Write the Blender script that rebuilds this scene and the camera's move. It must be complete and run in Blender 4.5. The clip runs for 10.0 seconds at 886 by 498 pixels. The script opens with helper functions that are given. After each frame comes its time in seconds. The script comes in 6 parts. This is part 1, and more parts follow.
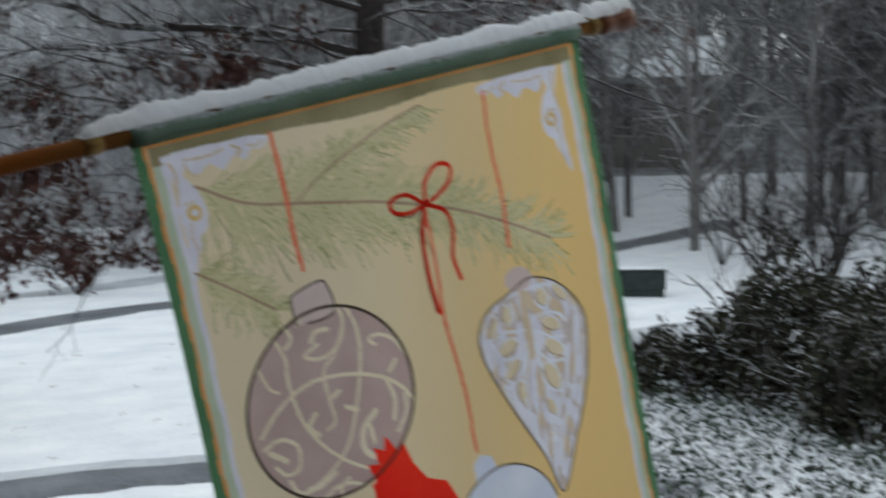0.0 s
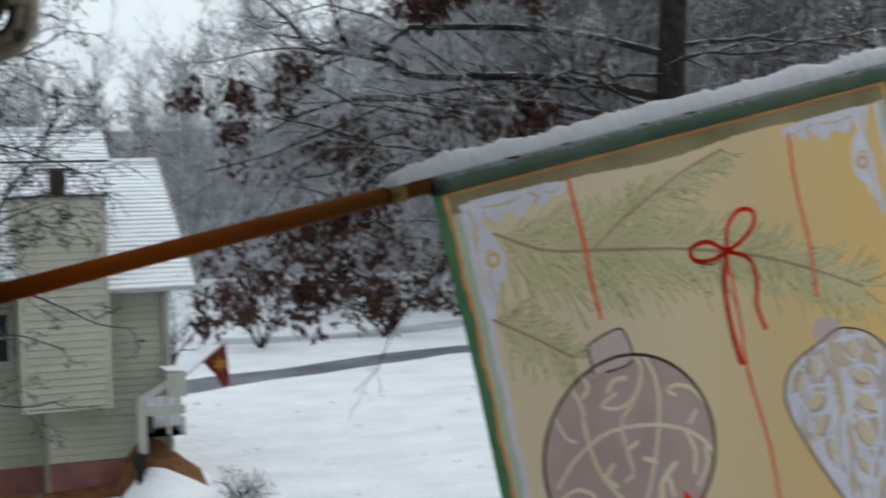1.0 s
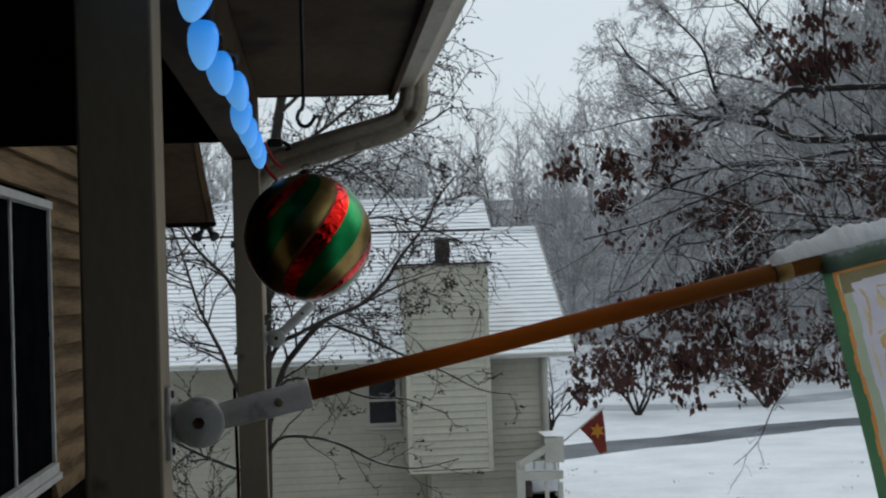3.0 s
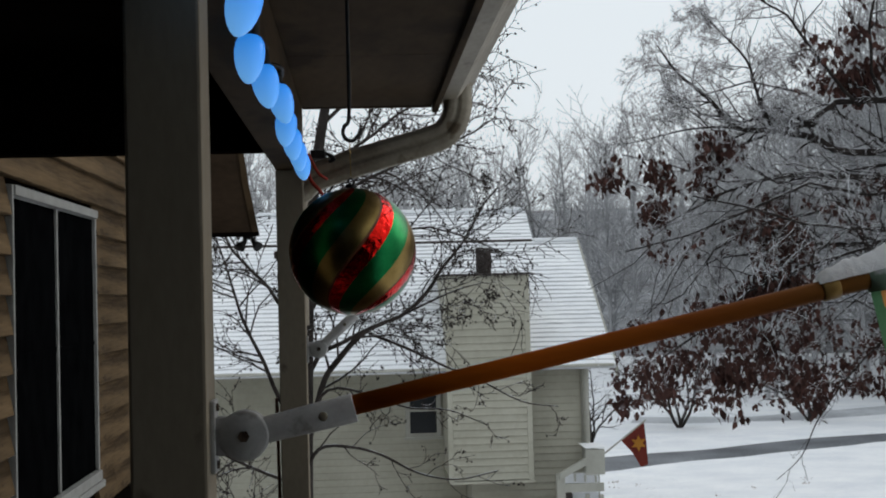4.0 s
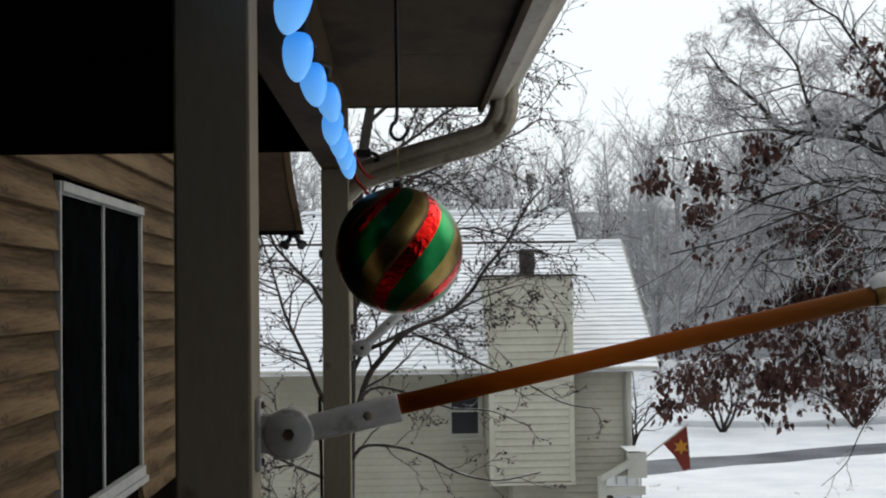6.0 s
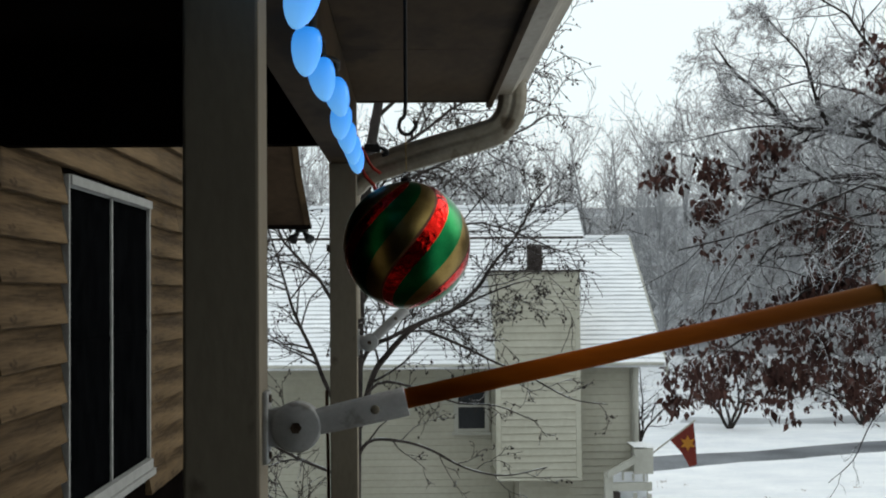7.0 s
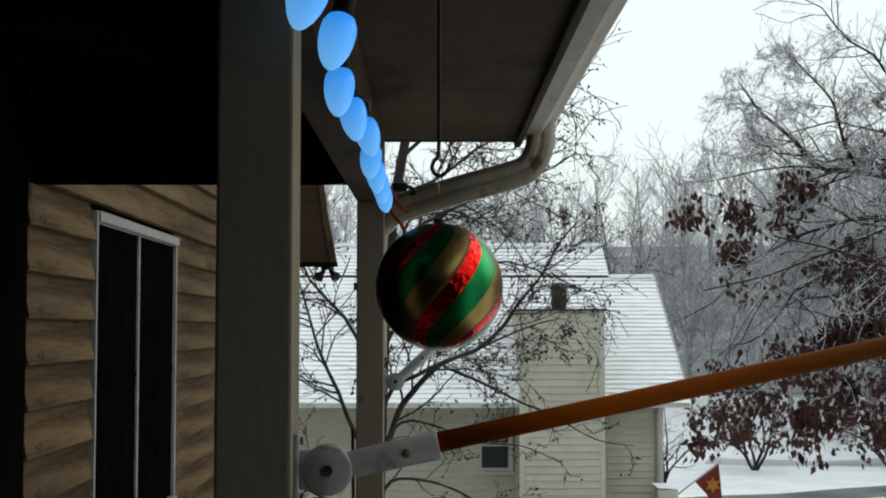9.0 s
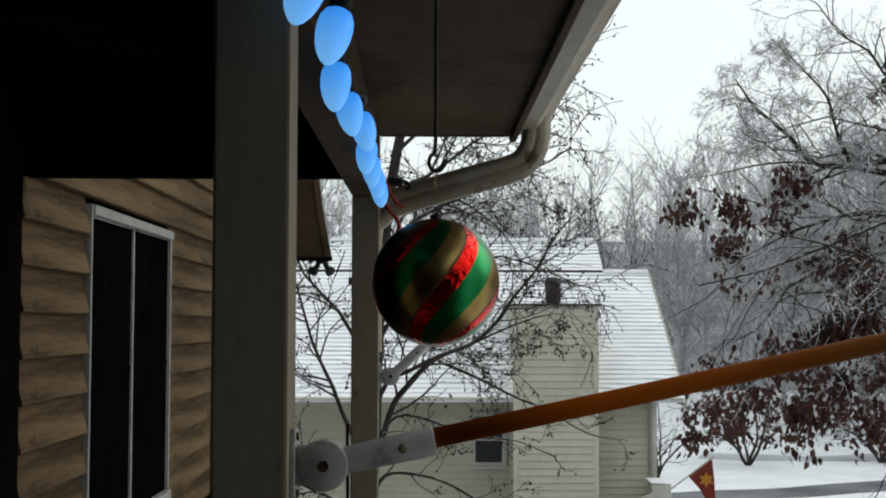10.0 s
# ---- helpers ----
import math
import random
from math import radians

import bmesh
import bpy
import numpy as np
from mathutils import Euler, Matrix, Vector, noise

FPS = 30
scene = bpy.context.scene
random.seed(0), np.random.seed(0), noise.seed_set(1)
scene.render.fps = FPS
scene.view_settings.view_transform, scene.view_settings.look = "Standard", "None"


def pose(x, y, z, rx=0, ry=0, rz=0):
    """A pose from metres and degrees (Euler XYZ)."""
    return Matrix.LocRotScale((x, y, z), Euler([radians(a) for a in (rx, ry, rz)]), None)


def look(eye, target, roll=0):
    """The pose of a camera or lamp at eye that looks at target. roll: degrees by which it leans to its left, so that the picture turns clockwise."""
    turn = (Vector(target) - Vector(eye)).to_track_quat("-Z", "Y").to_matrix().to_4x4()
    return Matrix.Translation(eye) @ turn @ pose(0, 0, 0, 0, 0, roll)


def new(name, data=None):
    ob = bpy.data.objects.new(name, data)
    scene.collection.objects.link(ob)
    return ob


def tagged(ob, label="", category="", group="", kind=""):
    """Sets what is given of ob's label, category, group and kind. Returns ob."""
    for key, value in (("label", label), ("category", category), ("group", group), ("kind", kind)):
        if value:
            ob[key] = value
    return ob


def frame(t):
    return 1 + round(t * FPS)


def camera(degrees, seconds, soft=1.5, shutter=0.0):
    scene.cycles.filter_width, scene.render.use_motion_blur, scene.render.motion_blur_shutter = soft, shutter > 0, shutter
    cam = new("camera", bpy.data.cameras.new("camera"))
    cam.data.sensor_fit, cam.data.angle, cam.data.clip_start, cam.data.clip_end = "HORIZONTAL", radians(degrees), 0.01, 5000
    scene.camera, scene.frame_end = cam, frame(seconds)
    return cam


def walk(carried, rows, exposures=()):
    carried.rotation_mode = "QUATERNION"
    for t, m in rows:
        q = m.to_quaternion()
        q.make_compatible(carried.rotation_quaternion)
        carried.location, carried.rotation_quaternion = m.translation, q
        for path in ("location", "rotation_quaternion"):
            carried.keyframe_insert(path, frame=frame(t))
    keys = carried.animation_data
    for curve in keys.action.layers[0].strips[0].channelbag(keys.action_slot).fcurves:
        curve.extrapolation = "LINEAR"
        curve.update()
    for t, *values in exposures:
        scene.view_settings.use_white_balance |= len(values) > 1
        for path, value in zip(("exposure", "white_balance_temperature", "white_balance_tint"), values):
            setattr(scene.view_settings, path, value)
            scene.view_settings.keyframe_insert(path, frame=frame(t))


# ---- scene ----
cam = camera(36.28, 10.0, soft=2.0, shutter=0.5)
PATH = [
    (0, 0.0129, -0.0383, 1.4712, -33.748, -4.155, 1.327),
    (0.5, 0.0161, -0.0289, 1.4729, -26.837, -2.408, 0.538),
    (1, 0.0235, -0.0229, 1.4731, -21.107, -1.907, 1.765),
    (1.5, 0.0243, -0.0037, 1.4806, -13.418, -0.580, 2.148),
    (2, 0.0181, -0.0029, 1.4833, -7.971, -0.314, 2.353),
    (2.5, 0.0188, -0.0076, 1.4874, -5.772, 1.037, 2.171),
    (3, 0.0194, -0.0144, 1.4886, -5.244, 1.394, 1.856),
    (3.2, 0.0182, -0.0155, 1.4901, -4.160, 1.655, 1.936),
    (4.3, 0.0142, -0.0091, 1.4959, -3.372, 1.876, 1.313),
    (4.5, 0.0132, -0.0031, 1.4961, -3.244, 1.906, 1.109),
    (5, 0.0134, -0.0114, 1.4961, -2.697, 2.207, 1.172),
    (5.5, 0.0112, -0.0047, 1.4954, -2.369, 2.076, 0.800),
    (6, 0.0113, -0.0050, 1.4947, -1.699, 1.917, 0.753),
    (6.2, 0.0120, -0.0106, 1.4944, -1.385, 2.034, 0.639),
    (7.3, 0.0108, -0.0071, 1.4943, -1.520, 1.637, 0.338),
    (7.5, 0.0116, -0.0056, 1.4949, -1.754, 1.765, 0.233),
    (8, 0.0107, -0.0040, 1.4974, -1.560, 2.513, -0.041),
    (8.5, 0.0039, -0.0023, 1.4984, -1.000, 2.725, 0.047),
    (9, -0.0000, 0.0000, 1.5000, -0.396, 3.310, -0.000),
    (9.5, 0.0007, -0.0027, 1.5012, -0.503, 3.338, 0.273),
    (10, -0.0031, 0.0016, 1.5015, -0.652, 3.073, -0.143),
]
walk(cam, [(t, pose(x, y, z, 90 + p, r, w)) for t, x, y, z, w, p, r in PATH],
     exposures=[(0, -0.23, 6350, 10), (0.5, -0.25, 6350, 10), (1, -0.31, 6350, 10), (1.5, -0.42, 6320, 10), (2, -0.5, 6300, 10), (3, -0.55, 6300, 10), (4.5, -0.29, 6650, 13), (6, -0.1, 6720, 13), (7.5, -0.13, 6560, 6), (9, -0.14, 6680, 6), (10, -0.15, 6750, 9)])

# ---- sky: flat overcast winter light ----
world = bpy.data.worlds.new("overcast")
scene.world = world
world.use_nodes = True
wn, wl = world.node_tree.nodes, world.node_tree.links
sky = wn.new("ShaderNodeTexSky")
sky.sky_type = "NISHITA"
sky.sun_disc = False
sky.sun_elevation, sky.sun_rotation = radians(29), radians(67)
sky.air_density, sky.dust_density = 1.0, 4.0
veil = wn.new("ShaderNodeMixRGB")
veil.inputs["Fac"].default_value = 0.9
veil.inputs["Color2"].default_value = (8.9, 9.8, 10.2, 1)
wl.new(sky.outputs[0], veil.inputs["Color1"])
wl.new(veil.outputs[0], wn["Background"].inputs["Color"])
wn["Background"].inputs["Strength"].default_value = 0.12

sun_data = bpy.data.lights.new("sun", "SUN")
sun_data.energy, sun_data.angle, sun_data.color = 0.9, radians(40), (1.0, 0.97, 0.92)
sun = new("sun", sun_data)
sun.matrix_world = look((28, 16, 17), (0, 4, 0))


# ---- materials ----
def material(name, a, b, rough=0.7, scale=8.0, fine=60.0, bump=0.2, metal=0.0, stretch=(1, 1, 1), vary=0.0,
             snow=0.0, translucent=0.0, glow=0.0, island=0.0, snow_low=0.25, snow_scale=14.0, dist=0.01, spec=0.25, spots=None):
    """Two colours mixed at two scales, with relief. vary: by object; snow: cover on faces that look up."""
    m = bpy.data.materials.new(name)
    m.use_nodes = True
    n, l = m.node_tree.nodes, m.node_tree.links
    bs = n["Principled BSDF"]
    co = n.new("ShaderNodeTexCoord")
    mp = n.new("ShaderNodeMapping")
    mp.inputs["Scale"].default_value = stretch
    l.new(co.outputs["Object"], mp.inputs["Vector"])
    big, small = n.new("ShaderNodeTexNoise"), n.new("ShaderNodeTexNoise")
    big.inputs["Scale"].default_value, small.inputs["Scale"].default_value = scale, fine
    big.inputs["Detail"].default_value, small.inputs["Detail"].default_value = 4, 3
    for t in (big, small):
        l.new(mp.outputs[0], t.inputs["Vector"])
    add = n.new("ShaderNodeMath")
    add.operation = "MULTIPLY_ADD"
    add.inputs[1].default_value = 0.45
    l.new(small.outputs["Fac"], add.inputs[0])
    l.new(big.outputs["Fac"], add.inputs[2])
    ramp = n.new("ShaderNodeMapRange")
    ramp.inputs[1].default_value, ramp.inputs[2].default_value = 0.5, 0.98
    l.new(add.outputs[0], ramp.inputs[0])
    mix = n.new("ShaderNodeMixRGB")
    mix.inputs["Color1"].default_value, mix.inputs["Color2"].default_value = (*a, 1), (*b, 1)
    l.new(ramp.outputs[0], mix.inputs["Fac"])
    colour = mix.outputs[0]
    if spots:
        # small stains, chips or knots: colour, size, share, stretch
        tint, often, share, along = spots
        mp2, sp = n.new("ShaderNodeMapping"), n.new("ShaderNodeTexNoise")
        mp2.inputs["Scale"].default_value = along
        sp.inputs["Scale"].default_value, sp.inputs["Detail"].default_value = often, 5
        cut, blot = n.new("ShaderNodeMapRange"), n.new("ShaderNodeMixRGB")
        cut.inputs[1].default_value, cut.inputs[2].default_value, cut.inputs[4].default_value = share, share + 0.07, 0.85
        blot.inputs["Color2"].default_value = (*tint, 1)
        l.new(co.outputs["Object"], mp2.inputs["Vector"])
        l.new(mp2.outputs[0], sp.inputs["Vector"])
        l.new(sp.outputs["Fac"], cut.inputs[0])
        l.new(cut.outputs[0], blot.inputs["Fac"])
        l.new(colour, blot.inputs["Color1"])
        colour = blot.outputs[0]
    if vary or island:
        hsv = n.new("ShaderNodeHueSaturation")
        rnd = n.new("ShaderNodeMapRange")
        amount = vary or island
        rnd.inputs[3].default_value, rnd.inputs[4].default_value = 1 - amount, 1 + amount
        if vary:
            l.new(n.new("ShaderNodeObjectInfo").outputs["Random"], rnd.inputs[0])
        else:
            l.new(n.new("ShaderNodeNewGeometry").outputs["Random Per Island"], rnd.inputs[0])
        l.new(rnd.outputs[0], hsv.inputs["Value"])
        l.new(colour, hsv.inputs["Color"])
        colour = hsv.outputs[0]
    if snow:
        geo = n.new("ShaderNodeNewGeometry")
        sep = n.new("ShaderNodeSeparateXYZ")
        l.new(geo.outputs["Normal"], sep.inputs[0])
        sn = n.new("ShaderNodeTexNoise")
        sn.inputs["Scale"].default_value = snow_scale
        l.new(geo.outputs["Position"], sn.inputs["Vector"])
        s1 = n.new("ShaderNodeMath")
        s1.operation = "MULTIPLY_ADD"
        s1.inputs[1].default_value = 0.9
        l.new(sn.outputs["Fac"], s1.inputs[0])
        l.new(sep.outputs["Z"], s1.inputs[2])
        s2 = n.new("ShaderNodeMapRange")
        s2.inputs[1].default_value, s2.inputs[2].default_value = snow_low + 0.45, snow_low + 0.7
        s2.inputs[4].default_value = snow
        l.new(s1.outputs[0], s2.inputs[0])
        cover = n.new("ShaderNodeMixRGB")
        cover.inputs["Color2"].default_value = (0.8, 0.82, 0.85, 1)
        l.new(s2.outputs[0], cover.inputs["Fac"])
        l.new(colour, cover.inputs["Color1"])
        colour = cover.outputs[0]
    l.new(colour, bs.inputs["Base Color"])
    bs.inputs["Roughness"].default_value, bs.inputs["Metallic"].default_value = rough, metal
    bs.inputs["Specular IOR Level"].default_value = spec
    if bump:
        bp = n.new("ShaderNodeBump")
        bp.inputs["Strength"].default_value, bp.inputs["Distance"].default_value = bump, dist
        l.new(add.outputs[0], bp.inputs["Height"])
        l.new(bp.outputs[0], bs.inputs["Normal"])
    if translucent:
        tr, sh = n.new("ShaderNodeBsdfTranslucent"), n.new("ShaderNodeMixShader")
        sh.inputs[0].default_value = translucent
        l.new(colour, tr.inputs["Color"])
        l.new(bs.outputs[0], sh.inputs[1])
        l.new(tr.outputs[0], sh.inputs[2])
        l.new(sh.outputs[0], n["Material Output"].inputs[0])
    if glow:
        bs.inputs["Emission Color"].default_value = (*b, 1)
        bs.inputs["Emission Strength"].default_value = glow
    return m


SNOW = material("snow", (0.76, 0.78, 0.82), (0.93, 0.935, 0.945), 0.6, 0.9, 7, 0.8, dist=0.14, stretch=(1, 1.4, 1))
SNOW_CLOSE = material("snow_close", (0.92, 0.93, 0.945), (0.97, 0.975, 0.98), 0.55, 40, 400, 0.6, translucent=0.52)
FOREST = material("forest_floor", (0.13, 0.125, 0.125), (0.5, 0.515, 0.54), 0.9, 0.25, 1.6, 0.4, dist=0.1, spec=0.0)
ASPHALT = material("wet_asphalt", (0.07, 0.075, 0.085), (0.2, 0.21, 0.23), 0.5, 0.7, 12, 0.3)
SLUSH = material("slush", (0.33, 0.34, 0.36), (0.62, 0.64, 0.67), 0.5, 0.5, 6, 0.4, dist=0.03)
MULCH = material("mulch", (0.09, 0.04, 0.015), (0.22, 0.1, 0.04), 0.95, 6, 40, 0.6)
POST = material("weathered_post_paint", (0.145, 0.122, 0.088), (0.195, 0.166, 0.124), 0.75, 5, 90, 0.1, stretch=(1, 1, 0.35), spec=0.1, spots=((0.09, 0.075, 0.055), 18, 0.67, (1, 1, 0.7)))
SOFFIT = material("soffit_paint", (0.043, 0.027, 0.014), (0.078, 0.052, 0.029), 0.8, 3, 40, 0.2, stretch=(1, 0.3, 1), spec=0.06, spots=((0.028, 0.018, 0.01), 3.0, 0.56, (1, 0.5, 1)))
GUTTER = material("gutter_enamel", (0.2, 0.17, 0.124), (0.37, 0.33, 0.262), 0.45, 5, 70, 0.1, stretch=(1, 0.3, 1), spots=((0.1, 0.07, 0.042), 9, 0.62, (1, 0.35, 1)))
DARK = material("near_black_brown", (0.0025, 0.0018, 0.0016), (0.005, 0.004, 0.0035), 0.95, 4, 60, 0.2, spec=0.0)
SIDING = material("tan_cedar_siding", (0.031, 0.019, 0.0085), (0.13, 0.086, 0.045), 0.8, 9, 60, 0.45, stretch=(1, 0.09, 1.6), vary=0.16, spec=0.06, spots=((0.022, 0.013, 0.006), 11, 0.645, (1, 0.6, 1.3)))
TRIM = material("white_vinyl_frame", (0.17, 0.167, 0.155), (0.25, 0.246, 0.23), 0.5, 10, 90, 0.05)
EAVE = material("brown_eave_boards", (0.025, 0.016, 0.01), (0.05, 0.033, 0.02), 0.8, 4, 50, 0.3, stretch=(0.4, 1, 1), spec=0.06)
WOOD = material("varnished_dowel", (0.24, 0.043, 0.003), (0.4, 0.095, 0.007), 0.55, 9, 120, 0.15, stretch=(0.15, 1, 1), spec=0.04)
# the dowel's colour runs to a dull dark yellow towards the pole's outer end
vn, vk = WOOD.node_tree.nodes, WOOD.node_tree.links
vaxes, vspan, vmix = vn.new("ShaderNodeSeparateXYZ"), vn.new("ShaderNodeMapRange"), vn.new("ShaderNodeMixRGB")
vspan.inputs[1].default_value, vspan.inputs[2].default_value, vspan.inputs[4].default_value = 0.2, 0.62, 0.85
vmix.inputs["Color2"].default_value = (0.105, 0.056, 0.014, 1)
vk.new(vn["Texture Coordinate"].outputs["Object"], vaxes.inputs[0])
vk.new(vaxes.outputs["X"], vspan.inputs[0])
vk.new(vspan.outputs[0], vmix.inputs["Fac"])
vk.new(vn["Principled BSDF"].inputs["Base Color"].links[0].from_socket, vmix.inputs["Color1"])
vk.new(vmix.outputs[0], vn["Principled BSDF"].inputs["Base Color"])
WOOD_DARK = material("dark_turned_wood", (0.09, 0.03, 0.012), (0.17, 0.06, 0.025), 0.45, 20, 150, 0.15)
BRASS = material("dull_brass", (0.15, 0.085, 0.02), (0.25, 0.15, 0.045), 0.5, 20, 100, 0.1, metal=0.5)
PLASTIC = material("frosted_plastic", (0.4, 0.395, 0.38), (0.55, 0.545, 0.53), 0.5, 25, 150, 0.15, translucent=0.25, spots=((0.28, 0.265, 0.24), 30, 0.6, (1, 1, 1)))
PLASTIC.node_tree.nodes["Principled BSDF"].inputs["Transmission Weight"].default_value = 0.22
PLASTIC.node_tree.nodes["Principled BSDF"].inputs["IOR"].default_value = 1.2
BLACK = material("black_wire", (0.01, 0.01, 0.01), (0.025, 0.025, 0.025), 0.5, 30, 200, 0.1, spec=0.1)
RUST = material("rusty_screw", (0.02, 0.012, 0.008), (0.09, 0.06, 0.04), 0.6, 60, 300, 0.3, metal=0.5)
BULB = material("lit_blue_bulb", (0.04, 0.25, 0.85), (0.04, 0.27, 1.0), 0.35, 30, 200, 0.0, glow=0.82)
# each bulb glows paler towards its tip
gn, gk = BULB.node_tree.nodes, BULB.node_tree.links
gaxes, gspan, gmix = gn.new("ShaderNodeSeparateXYZ"), gn.new("ShaderNodeMapRange"), gn.new("ShaderNodeMixRGB")
gspan.inputs[1].default_value, gspan.inputs[2].default_value = 0.03, -0.045
gmix.inputs["Color1"].default_value, gmix.inputs["Color2"].default_value = (0.03, 0.31, 1.0, 1), (0.19, 0.53, 1.0, 1)
gk.new(gn["Texture Coordinate"].outputs["Object"], gaxes.inputs[0])
gk.new(gaxes.outputs["Z"], gspan.inputs[0])
gk.new(gspan.outputs[0], gmix.inputs["Fac"])
gk.new(gmix.outputs[0], gn["Principled BSDF"].inputs["Emission Color"])
CORD_RED = material("red_cord", (0.3, 0.02, 0.015), (0.45, 0.05, 0.03), 0.7, 30, 200, 0.2)
FOIL_RED = material("red_foil", (0.5, 0.006, 0.005), (0.72, 0.016, 0.01), 0.2, 28, 110, 0.6, metal=0.97, dist=0.006)
GLIT_GREEN = material("green_glitter", (0.004, 0.09, 0.026), (0.012, 0.19, 0.056), 0.3, 30, 700, 0.35, metal=0.97, spec=0.1, dist=0.0006)
GLIT_GOLD = material("gold_glitter", (0.17, 0.11, 0.035), (0.36, 0.25, 0.085), 0.3, 30, 700, 0.35, metal=0.97, spec=0.1, dist=0.0006)
BARK = material("snowy_bark", (0.02, 0.017, 0.016), (0.05, 0.042, 0.038), 0.9, 8, 60, 0.5, snow=0.9, snow_low=0.72, spec=0.1)
BARK_LIMB = material("dark_limb_bark", (0.014, 0.011, 0.01), (0.04, 0.033, 0.03), 0.9, 9, 70, 0.5, snow=0.95, snow_low=0.74, spec=0.1)
BARK_TWIG = material("twig_bark", (0.14, 0.13, 0.13), (0.27, 0.255, 0.255), 0.9, 10, 60, 0.2, snow=0.95, snow_low=0.18, spec=0.1)
# distance haze is put into this paler bark; the wood's edge bark stays darker
BARK_FAR = material("far_haze_bark", (0.27, 0.27, 0.276), (0.39, 0.392, 0.4), 0.9, 0.5, 5, 0.2, snow=0.4, snow_low=0.3, snow_scale=2, island=0.2, spec=0.1)
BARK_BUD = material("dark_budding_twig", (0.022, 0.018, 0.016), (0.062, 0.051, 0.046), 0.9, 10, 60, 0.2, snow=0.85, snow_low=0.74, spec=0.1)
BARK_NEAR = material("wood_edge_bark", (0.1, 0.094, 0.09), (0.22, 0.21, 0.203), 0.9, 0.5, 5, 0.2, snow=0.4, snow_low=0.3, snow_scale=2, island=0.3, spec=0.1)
LEAF = material("brown_oak_leaf", (0.037, 0.018, 0.0155), (0.085, 0.042, 0.034), 0.75, 3, 30, 0.2, translucent=0.2, island=0.5, snow=0.25, snow_low=0.7, spec=0.1)
GREENLEAF = material("dark_evergreen_leaf", (0.012, 0.013, 0.008), (0.05, 0.046, 0.03), 0.65, 2, 20, 0.1, island=0.7, snow=0.3, snow_low=0.72, snow_scale=2, spec=0.1)
IVY = material("snow_dusted_ivy", (0.02, 0.03, 0.018), (0.065, 0.078, 0.055), 0.7, 2, 20, 0.1, island=0.4, snow=0.65, snow_low=0.3, snow_scale=5, spec=0.1)
VINYL = material("cream_vinyl_siding", (0.32, 0.306, 0.243), (0.415, 0.398, 0.328), 0.6, 1.2, 14, 0.1, vary=0.03)
HTRIM = material("cream_trim", (0.33, 0.325, 0.28), (0.42, 0.41, 0.36), 0.6, 2, 20, 0.1)
BRICK = material("red_brick_base", (0.16, 0.07, 0.06), (0.26, 0.12, 0.1), 0.9, 3, 30, 0.4)
ROOFSNOW = material("roof_snow", (0.74, 0.76, 0.79), (0.88, 0.89, 0.9), 0.6, 1.2, 9, 0.4, dist=0.03)
SHINGLE = material("grey_shingle", (0.36, 0.36, 0.38), (0.8, 0.81, 0.83), 0.9, 1.6, 12, 0.2, stretch=(0.35, 1, 1))
GLASS_DARK = material("dark_pane", (0.01, 0.011, 0.013), (0.02, 0.022, 0.025), 0.35, 2, 20, 0.0)
SCREEN = material("black_insect_screen", (0.0012, 0.0013, 0.0015), (0.003, 0.0032, 0.0035), 0.85, 8, 500, 0.1, spec=0.0)
FLUE = material("sooty_metal", (0.03, 0.024, 0.022), (0.08, 0.065, 0.06), 0.7, 8, 40, 0.3)
UTILITY = material("dark_green_box", (0.012, 0.02, 0.017), (0.03, 0.04, 0.036), 0.6, 3, 30, 0.1, snow=1.0, snow_low=0.5)
FARWALL = material("far_house_wall", (0.16, 0.145, 0.13), (0.23, 0.21, 0.19), 0.85, 1, 8, 0.1)
# printed cloth of the hanging flag
F = 0.75
FIELD = material("printed_cream_cloth", (0.72, 0.60, 0.40), (0.80, 0.70, 0.51), 0.9, 2.2, 700, 0.12, translucent=F)
# the dye deepens to gold towards the flag's free side
fn, fk = FIELD.node_tree.nodes, FIELD.node_tree.links
axes, span, dye = fn.new("ShaderNodeSeparateXYZ"), fn.new("ShaderNodeMapRange"), fn.new("ShaderNodeMixRGB")
dye.inputs["Color2"].default_value = (0.78, 0.54, 0.22, 1)
span.inputs[1].default_value, span.inputs[2].default_value = 0.86, 1.36
span.interpolation_type = "SMOOTHSTEP"
fk.new(fn["Texture Coordinate"].outputs["Object"], axes.inputs[0])
fk.new(axes.outputs["X"], span.inputs[0])
fk.new(span.outputs[0], dye.inputs["Fac"])
plain = fn["Principled BSDF"].inputs["Base Color"].links[0].from_socket
fk.new(plain, dye.inputs["Color1"])
fk.new(dye.outputs[0], fn["Principled BSDF"].inputs["Base Color"])
fk.new(dye.outputs[0], fn["Translucent BSDF"].inputs["Color"])
F_GREEN = material("printed_green", (0.07, 0.17, 0.085), (0.12, 0.25, 0.13), 0.9, 15, 700, 0.12, translucent=F)
F_SAGE = material("printed_sage", (0.42, 0.5, 0.36), (0.54, 0.6, 0.46), 0.9, 15, 700, 0.1, translucent=F)
F_ORANGE = material("printed_orange", (0.66, 0.27, 0.08), (0.75, 0.36, 0.12), 0.9, 15, 700, 0.1, translucent=F)
F_WHITE = material("printed_white", (0.68, 0.7, 0.78), (0.8, 0.81, 0.87), 0.9, 15, 700, 0.1, translucent=F)
F_GOLD = material("printed_gold", (0.62, 0.42, 0.15), (0.72, 0.53, 0.24), 0.9, 15, 700, 0.1, translucent=F)
F_RED = material("printed_red", (0.78, 0.022, 0.012), (0.86, 0.045, 0.022), 0.9, 15, 700, 0.1, translucent=F)
